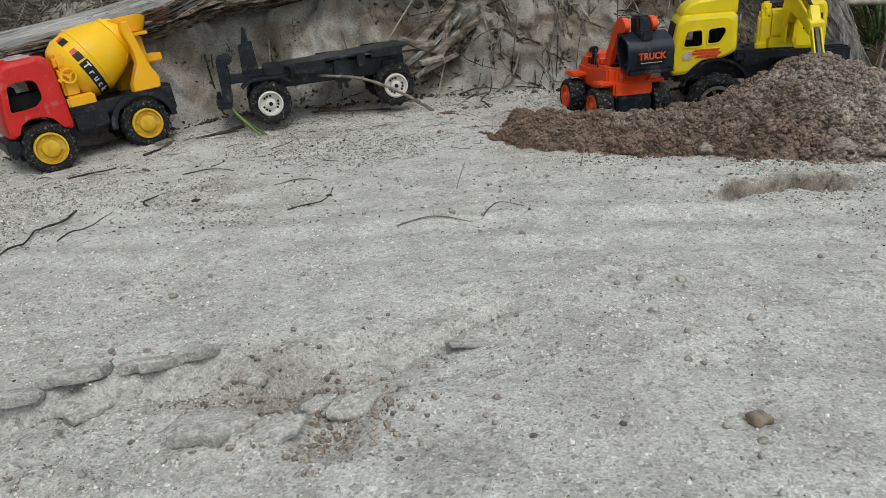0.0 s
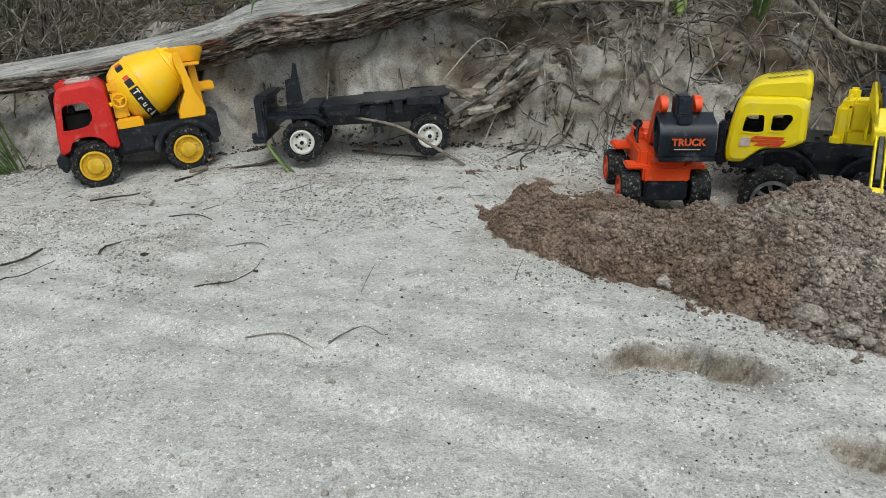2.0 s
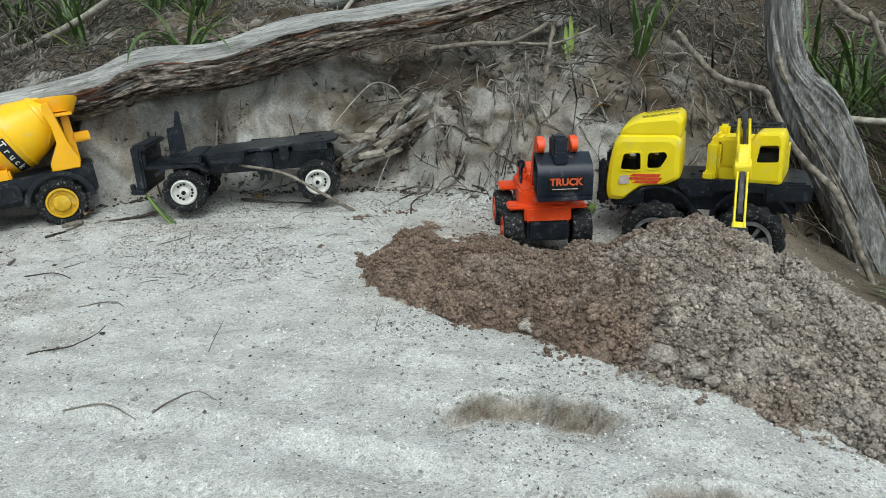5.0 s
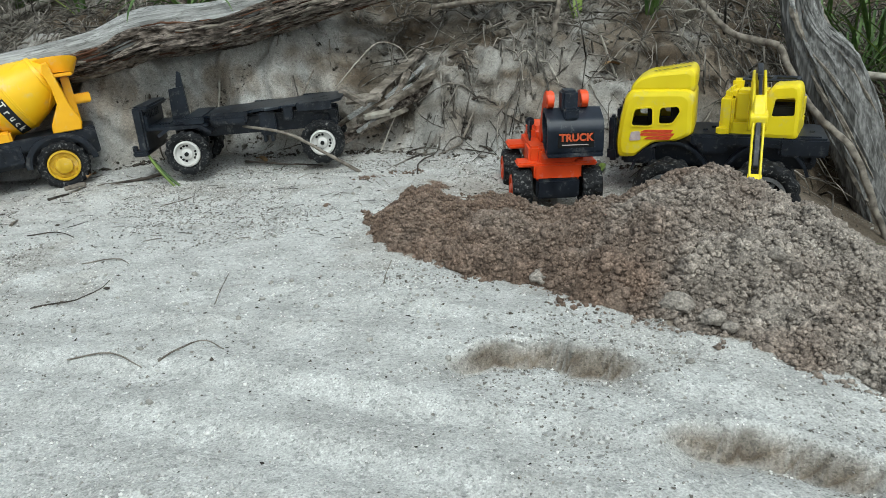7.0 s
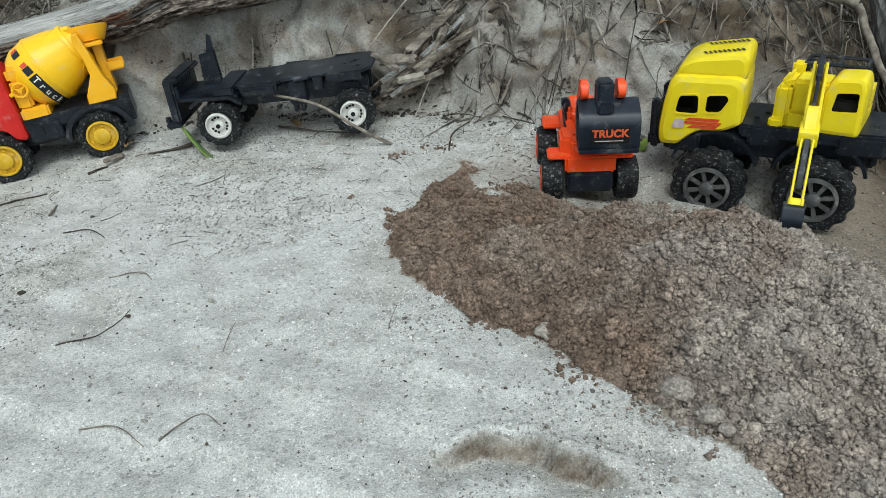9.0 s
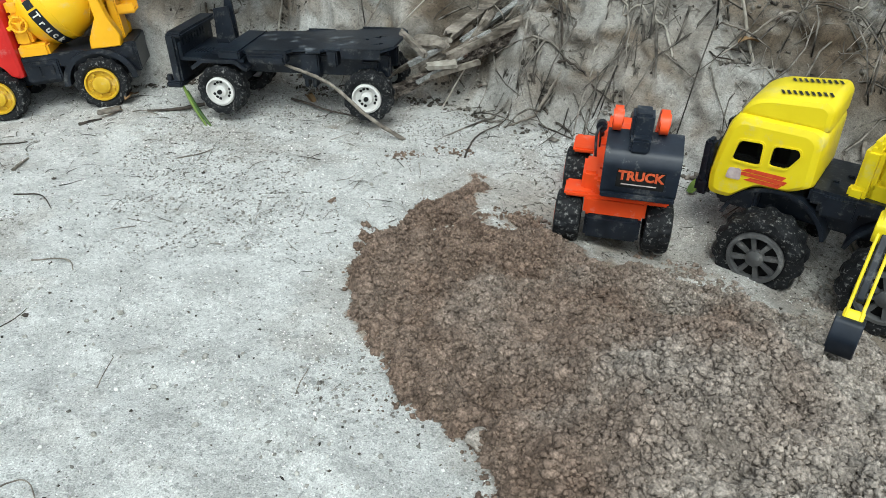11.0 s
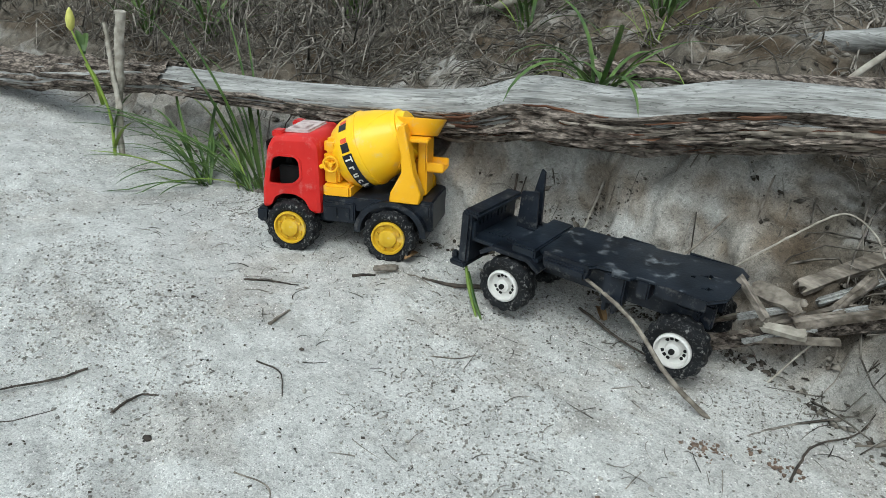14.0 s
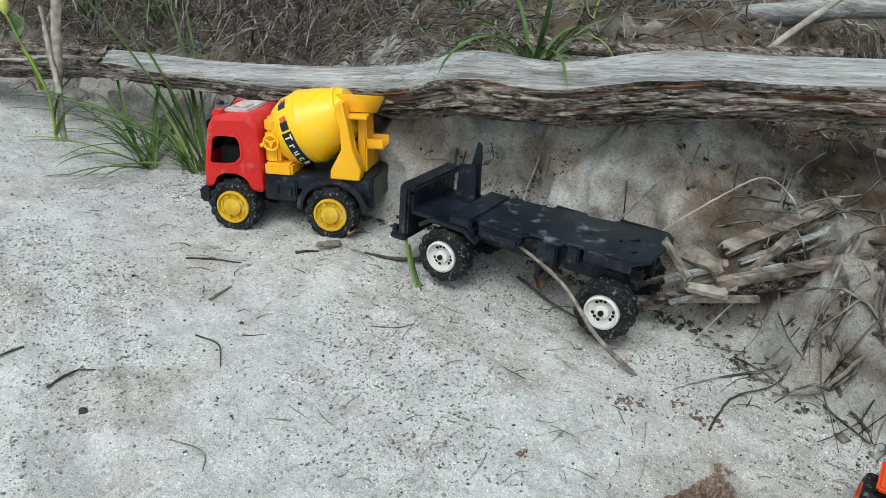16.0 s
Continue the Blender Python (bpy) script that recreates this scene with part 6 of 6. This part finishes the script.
slab("short broken timber propped on the bank", (-0.005, 1.32, 0.105), (0.012, 1.355, 0.15), 0.012, 0.008, PLANK, 5, 0.1)
slab("short grey stub behind the toy chassis", (-0.078, 1.258, 0.130), (-0.030, 1.236, 0.110), 0.008, 0.008, PLANK, 6, 0.0)
slab("small pale chip lying on the bank", (0.167, 1.365, 0.125), (0.20, 1.345, 0.112), 0.015, 0.007, PALESTICK, 7, 0.6)
slab("pale splinter on the bank", (0.045, 1.38, 0.145), (0.06, 1.41, 0.172), 0.009, 0.006, PLANK, 8, 0.4)
slab("grey split wood beside the board", (-0.025, 1.34, 0.108), (0.04, 1.41, 0.165), 0.010, 0.009, GREYWOOD, 9, 0.7)
slab("grey splinter under the dark root", (-0.09, 1.255, 0.052), (0.02, 1.30, 0.095), 0.008, 0.006, STICK, 13, 0.2)
slab("pale broken piece beside the root", (-0.045, 1.272, 0.085), (-0.005, 1.282, 0.092), 0.012, 0.007, PALESTICK, 14, 0.4)
slab("flat bark chip lying on sand", (-0.445, 1.055, 0.012), (-0.432, 1.082, 0.014), 0.010, 0.004, STICK, 10, 0.0, "bark_chip")
stick("splintered white dead stem standing up", [(-1.028, 0.915, -0.02), (-1.034, 0.917, 0.06), (-1.030, 0.92, 0.15), (-1.026, 0.924, 0.235)], 0.0050, 0.0085, PALESTICK, 71, False, "broken_stem", "dead stem", 9)
stick("split pale sliver hanging on dead stem", [(-1.048, 0.905, 0.212), (-1.040, 0.908, 0.165), (-1.024, 0.910, 0.11), (-1.008, 0.912, 0.08)], 0.0035, 0.0050, PALESTICK, 72, False, "stem_sliver", "dead stem", 7)

rs = random.Random(31)
for k in range(16):
    q = rs.random()
    x, y, z = -0.09 + 0.13 * q + rs.uniform(-0.015, 0.015), 1.25 + 0.085 * q + rs.uniform(-0.012, 0.012), 0.052 + 0.075 * q + rs.uniform(-0.008, 0.02)
    a, L = 0.57 + rs.gauss(0, 0.25), rs.uniform(0.025, 0.075)
    slab("thin grey splinter among the split timber", (x, y, z), (x + L * math.cos(a), y + L * math.sin(a), z + L * rs.uniform(0.2, 0.75)), rs.uniform(0.003, 0.006), rs.uniform(0.0025, 0.005), (PLANK, STICK, GREYWOOD)[k % 3], 60 + k, rs.uniform(0, 0.8), "timber_splinter")

# ---- clods ----
def clod(label, x, y, size, seed, flat=0.6, mat=CLOD, name="sand_clod"):
    bm = bmesh.new()
    base = level(x, y)
    bmesh.ops.create_icosphere(bm, subdivisions=4 if size > 0.006 else 3, radius=1.0)
    for v in bm.verts:
        p = v.co + Vector((seed * 3.1, 0, 0))
        n = noise.noise(p * 1.2) * 0.35 + noise.noise(p * 3.1) * 0.18 + noise.noise(p * 8) * 0.07
        q = v.co * (1 + n)
        v.co = Vector((x + q.x * size, y + q.y * size * 0.85, base + size * flat * (q.z * 0.8 + 0.45)))
    return tagged(part(name, bm, mat, sharp=80), label, "clod")

clod("pale flat clod of sand beside the heap", 0.268, 0.737, 0.010, 1, 0.75, HEAP)
for k, (x, y, s) in enumerate(((0.372, 0.672, 0.012), (0.395, 0.650, 0.010), (0.405, 0.640, 0.006), (0.45, 0.70, 0.010), (0.335, 0.715, 0.007), (0.53, 0.66, 0.010), (0.62, 0.68, 0.009), (0.36, 0.77, 0.007))):
    clod("rough damp clod of dug-up sand on heap", x, y, s, 10 + k, 0.8, HEAP)
def plate(x, y, size, thick, seed, turn=0.0, tip=(0.0, 0.0)):
    """A flat broken piece of crust with a ragged outline, lying a little tipped."""
    rs = random.Random(seed)
    n = 17
    jag = [1 + rs.uniform(-0.22, 0.16) for i in range(n)]
    bm = bmesh.new()
    rings = []
    for k, (q, z) in enumerate(((0.90, 0.0), (1.0, 0.45), (0.97, 0.85), (0.80, 1.0), (0.45, 1.04))):
        ring = []
        for i in range(n):
            a = 2 * math.pi * i / n
            r = size * q * (1 + 0.28 * noise.noise(Vector((math.cos(a) * 1.6 + seed, math.sin(a) * 1.6, 0))) + 0.10 * noise.noise(Vector((math.cos(a) * 6, math.sin(a) * 6, seed)))) * (1 + rs.uniform(-0.03, 0.03)) * jag[i]
            dx, dy = r * math.cos(a), r * 0.72 * math.sin(a)
            px, py = dx * math.cos(turn) - dy * math.sin(turn), dx * math.sin(turn) + dy * math.cos(turn)
            ring.append(bm.verts.new((x + px, y + py, level(x, y) + 0.62 * thick * z * rs.uniform(0.93, 1.07) + px * tip[0] + py * tip[1])))
        rings.append(ring)
    for p, q in zip(rings, rings[1:]):
        for i in range(n):
            bm.faces.new((p[i], p[(i + 1) % n], q[(i + 1) % n], q[i]))
    bm.faces.new(rings[0])
    bm.faces.new(rings[-1])
    return tagged(part("crust_plate", bm, CRUST, sharp=50), "broken pale plate of dried sand crust", "sand crust")

CRUST = grained(material("dry_sand_crust", (0.47, 0.465, 0.44), (0.58, 0.575, 0.55), 60, 0.95, 0.7, 700, fine=(600, 0.7), dist=0.002), 780, 0.7, 1.2)
for k, (x, y, size, thick, turn, tip) in enumerate(((-0.116, 0.268, 0.021, 0.012, 0.3, (0.0, -0.10)), (-0.196, 0.318, 0.016, 0.011, 0.5, (0.1, -0.30)), (-0.166, 0.329, 0.014, 0.010, 0.4, (0.0, -0.30)), (-0.143, 0.338, 0.011, 0.010, 0.2, (0.1, -0.3)), (-0.190, 0.304, 0.015, 0.008, 0.4, (-0.1, 0.1)), (-0.222, 0.302, 0.013, 0.011, 0.6, (0.0, -0.3)), (-0.086, 0.262, 0.014, 0.007, 0.8, (0.1, 0.1)), (-0.118, 0.338, 0.008, 0.010, 0.0, (0.0, 0.2)), (-0.055, 0.288, 0.012, 0.006, 0.2, (0.1, 0.2)), (-0.036, 0.328, 0.008, 0.006, 0.9, (0.0, 0.3)), (0.0, 0.334, 0.013, 0.005, 0.1, (-0.1, -0.35)), (-0.075, 0.300, 0.009, 0.006, 0.3, (0.2, 0.1)), (-0.145, 0.285, 0.010, 0.005, 1.2, (0.0, 0.1)))):
    plate(x, y, size, thick, 300 + k, turn, tip)
cx, cy = strewn(9000, -0.24, 0.06, 0.23, 0.37, lambda x, y: rng.uniform(0, 1, x.size) < blob(x, y, -0.098, 0.308, 0.03, 0.025) + 0.8 * blob(x, y, -0.062, 0.272, 0.025, 0.03) + 0.04)
cs = 0.0005 + 0.0016 * rng.uniform(0, 1, cx.size) ** 4
tagged(scatter("crust_crumbs", np.stack((cx, cy, terrain(cx, cy) + cs * 0.3), 1), cs, CRUMB, ICO, rng, (0.6, 1.0), blob(cx, cy, -0.085, 0.295, 0.035, 0.03) * 0.5, 0.35), "loose damp crumbs round the broken crust", "sand", kind="stuff")
clod("small round brown stone on sand", 0.111, 0.239, 0.0045, 60, 0.8, material("brown_stone", (0.16, 0.13, 0.10), (0.28, 0.24, 0.19), 200, 0.8, 0.3), "stone")
for k, (x, y) in enumerate(((-0.273, 0.716), (-0.509, 0.817), (-0.485, 0.835), (-0.13, 0.70), (-0.33, 0.89))):
    clod("black charred crumb lying on sand", x, y, 0.004 if k == 0 else 0.0028, 70 + k, 0.5, DARKSTICK, "charred_crumb")

# ---- plants ----
def blade(base, heading, length, width, rise, droop, seed):
    """One strap-shaped leaf with a fold along its middle."""
    rs = random.Random(seed)
    n = 12
    bm = bmesh.new()
    p = Vector(base)
    side = Vector((-math.sin(heading), math.cos(heading), 0))
    turn = rs.gauss(0, 0.25)
    rows = []
    a = rise
    for i in range(n + 1):
        t = i / n
        w = width * (0.55 + 1.2 * t) * (1 - t) ** 0.6 * 1.1 if t < 0.999 else 0.0
        w = max(w, width * 0.04)
        rows.append([bm.verts.new(p - side * w / 2 + Vector((0, 0, w * 0.25))), bm.verts.new(p), bm.verts.new(p + side * w / 2 + Vector((0, 0, w * 0.25)))])
        h = heading + turn * t
        p = p + Vector((math.cos(h) * math.cos(a), math.sin(h) * math.cos(a), math.sin(a))) * (length / n)
        a -= droop / n * (0.5 + t)
        floor_z = level(p.x, p.y) + 0.002
        if p.z < floor_z:
            p.z = floor_z
            a = max(a, 0.0)
    for q, r2 in zip(rows, rows[1:]):
        bm.faces.new((q[0], q[1], r2[1], r2[0]))
        bm.faces.new((q[1], q[2], r2[2], r2[1]))
    return bm

def tuft(name, label, x, y, count, length, width, mat, seed, toward=None, spread=3.14, rise=(0.6, 1.4), droop=(0.4, 1.8), lift=0.0):
    rs = random.Random(seed)
    z = level(x, y) + lift
    t = thing(name, label, "grass", pose(0, 0, 0), "sedge tufts on the bank" if name == "sedge_tuft" else "")
    for k in range(count):
        h = (rs.uniform(0, 6.28) if toward is None else toward + rs.uniform(-spread, spread))
        part("leaf", blade((x + rs.gauss(0, 0.008), y + rs.gauss(0, 0.008), z - 0.004), h, length * rs.uniform(0.5, 1.1), width * rs.uniform(0.7, 1.2), rs.uniform(*rise), rs.uniform(*droop), seed * 100 + k), mat if rs.random() < 0.95 else BRIGHT, t)
    return t

tuft("sedge_tuft", "long dark green sedge tuft beside the mixer", -0.80, 1.055, 24, 0.34, 0.0052, LEAF, 1, 3.75, 0.9, (0.25, 0.9), (0.6, 1.5))
tuft("sedge_tuft", "stiff upright green sedge under the log", -0.79, 1.065, 7, 0.30, 0.0065, LEAF, 53, 3.4, 0.6, (0.9, 1.35), (0.1, 0.5))
tuft("sedge_tuft", "drooping green sedge growing behind the log", -0.365, 1.335, 22, 0.19, 0.008, LEAF, 2, None, 3.14, (0.9, 1.45), (0.8, 3.2), 0.03)
tuft("sedge_tuft", "upright green sedge on the upper bank", -0.50, 1.62, 28, 0.27, 0.006, LEAF, 3)
tuft("sedge_tuft", "upright green sedge on the upper bank", -0.62, 1.68, 28, 0.27, 0.006, LEAF, 4)
tuft("sedge_tuft", "spreading green sedge on the upper bank", -0.80, 1.62, 30, 0.27, 0.007, LEAF, 5)
tuft("sedge_tuft", "spreading green sedge on the upper bank", -0.95, 1.64, 32, 0.27, 0.007, LEAF, 6)
tuft("sedge_tuft", "thin yellowish sedge behind the log", -0.44, 1.52, 10, 0.14, 0.004, BRIGHT, 7)
tuft("broad_leaf_clump", "bright green upright leaves on the bank", 0.42, 1.46, 11, 0.15, 0.013, LEAF, 8, None, 3.14, (1.1, 1.5), (0.1, 0.7))
tuft("broad_leaf_clump", "small bright green leaves on the bank", 0.29, 1.50, 5, 0.08, 0.010, BRIGHT, 9, None, 3.14, (1.1, 1.5), (0.1, 0.5))
for k, (x, y, n, L) in enumerate(((0.78, 1.56, 34, 0.26), (0.88, 1.5, 34, 0.27), (0.84, 1.64, 30, 0.3), (0.98, 1.48, 30, 0.3), (0.90, 1.40, 26, 0.22), (1.02, 1.36, 26, 0.26), (0.90, 1.30, 22, 0.2), (0.76, 1.72, 26, 0.26), (1.1, 1.55, 26, 0.3))):
    tuft("sedge_tuft", "dense green sedge beside the leaning trunk", x, y, n, L, 0.006, LEAF, 20 + k)
for k, (x, y, n, L) in enumerate(((-0.30, 1.9, 18, 0.24), (-1.15, 1.45, 24, 0.26), (-1.35, 1.2, 24, 0.26), (-1.6, 1.15, 24, 0.28), (-1.5, 1.45, 24, 0.28), (0.1, 2.1, 18, 0.24), (0.5, 1.95, 18, 0.24), (-0.72, 1.55, 18, 0.22))):
    tuft("sedge_tuft", "green sedge growing higher on the bank", x, y, n, L, 0.006, LEAF, 40 + k)
for k, (x, y, n, L) in enumerate(((0.76, 1.05, 20, 0.13), (0.84, 0.98, 20, 0.15), (0.80, 1.15, 18, 0.14))):
    tuft("sedge_tuft", "dark green sedge in the hollow by heap", x, y, n, L, 0.006, LEAF, 60 + k)
tuft("sedge_tuft", "low dark green sedge near the broken stem", -0.86, 1.0, 26, 0.2, 0.006, LEAF, 50, 3.9, 1.3, (0.2, 1.1), (0.5, 1.6))
pair = thing("grass_blade_pair", "two green blades leaning on a chassis wheel", "grass", pose(0, 0, 0))
for dx, top in ((0.0, 0.058), (0.010, 0.044)):
    part("leaf", tube(bmesh.new(), smoothed([(-0.348 + dx, 1.120, top), (-0.326 + dx, 1.112, top * 0.55), (-0.296 + dx, 1.104, 0.004)], 6), [0.0010 + 0.0014 * math.sin(math.pi * (k + 1) / 14) for k in range(13)], 6), LEAF if dx else BRIGHT, pair)
lily = thing("flowering_plant", "broad-leaved plant with a pale yellow bud", "plant", pose(0, 0, 0))
bx, by = -1.03, 0.905
bz = level(bx, by)
part("stem", tube(bmesh.new(), smoothed([(bx, by, bz), (bx - 0.005, by - 0.005, bz + 0.08), (bx - 0.030, by - 0.033, bz + 0.165), (bx - 0.042, by - 0.046, bz + 0.205)], 6), [0.003 - 0.0015 * i / 18 for i in range(19)], 7), BRIGHT, lily)
for k, (h, L, z, up) in enumerate(((3.6, 0.075, 0.085, 1.35), (0.9, 0.085, 0.04, 1.4), (3.2, 0.045, 0.165, 1.2), (0.6, 0.07, 0.01, 1.25), (2.6, 0.04, 0.17, 1.0))):
    part("leaf", blade((bx - 0.012 * (z > 0.05) - 0.02 * (z > 0.15), by - 0.012 * (z > 0.05) - 0.02 * (z > 0.15), bz + z), h, L, 0.013, up, 0.8, 700 + k), LEAF if k % 3 else BRIGHT, lily)
bud = bmesh.new()
lathe(bud, [(0.0, 0.002), (0.006, 0.006), (0.018, 0.0075), (0.03, 0.0045), (0.036, 0.0008)], Matrix.Translation((bx - 0.042, by - 0.046, bz + 0.202)) @ Matrix.Rotation(radians(90), 4, "X"), 12)
part("bud", bud, BUD, lily, "pale yellow closed bud")
for k, (x, y) in enumerate(((-0.68, 1.42), (0.33, 1.21), (-0.2, 1.22), (0.36, 1.36), (-0.45, 1.13), (0.05, 1.37))):
    ob = part("dead_leaf", blade((x, y, level(x, y) + 0.004), k * 1.3, 0.035, 0.014, 0.35, 0.9, 800 + k), DRYLEAF if k != 1 else BRIGHT)
    tagged(ob, "curled brown dead leaf lying on the bank" if k != 1 else "small green leaf lying beside the trucks", "leaf")
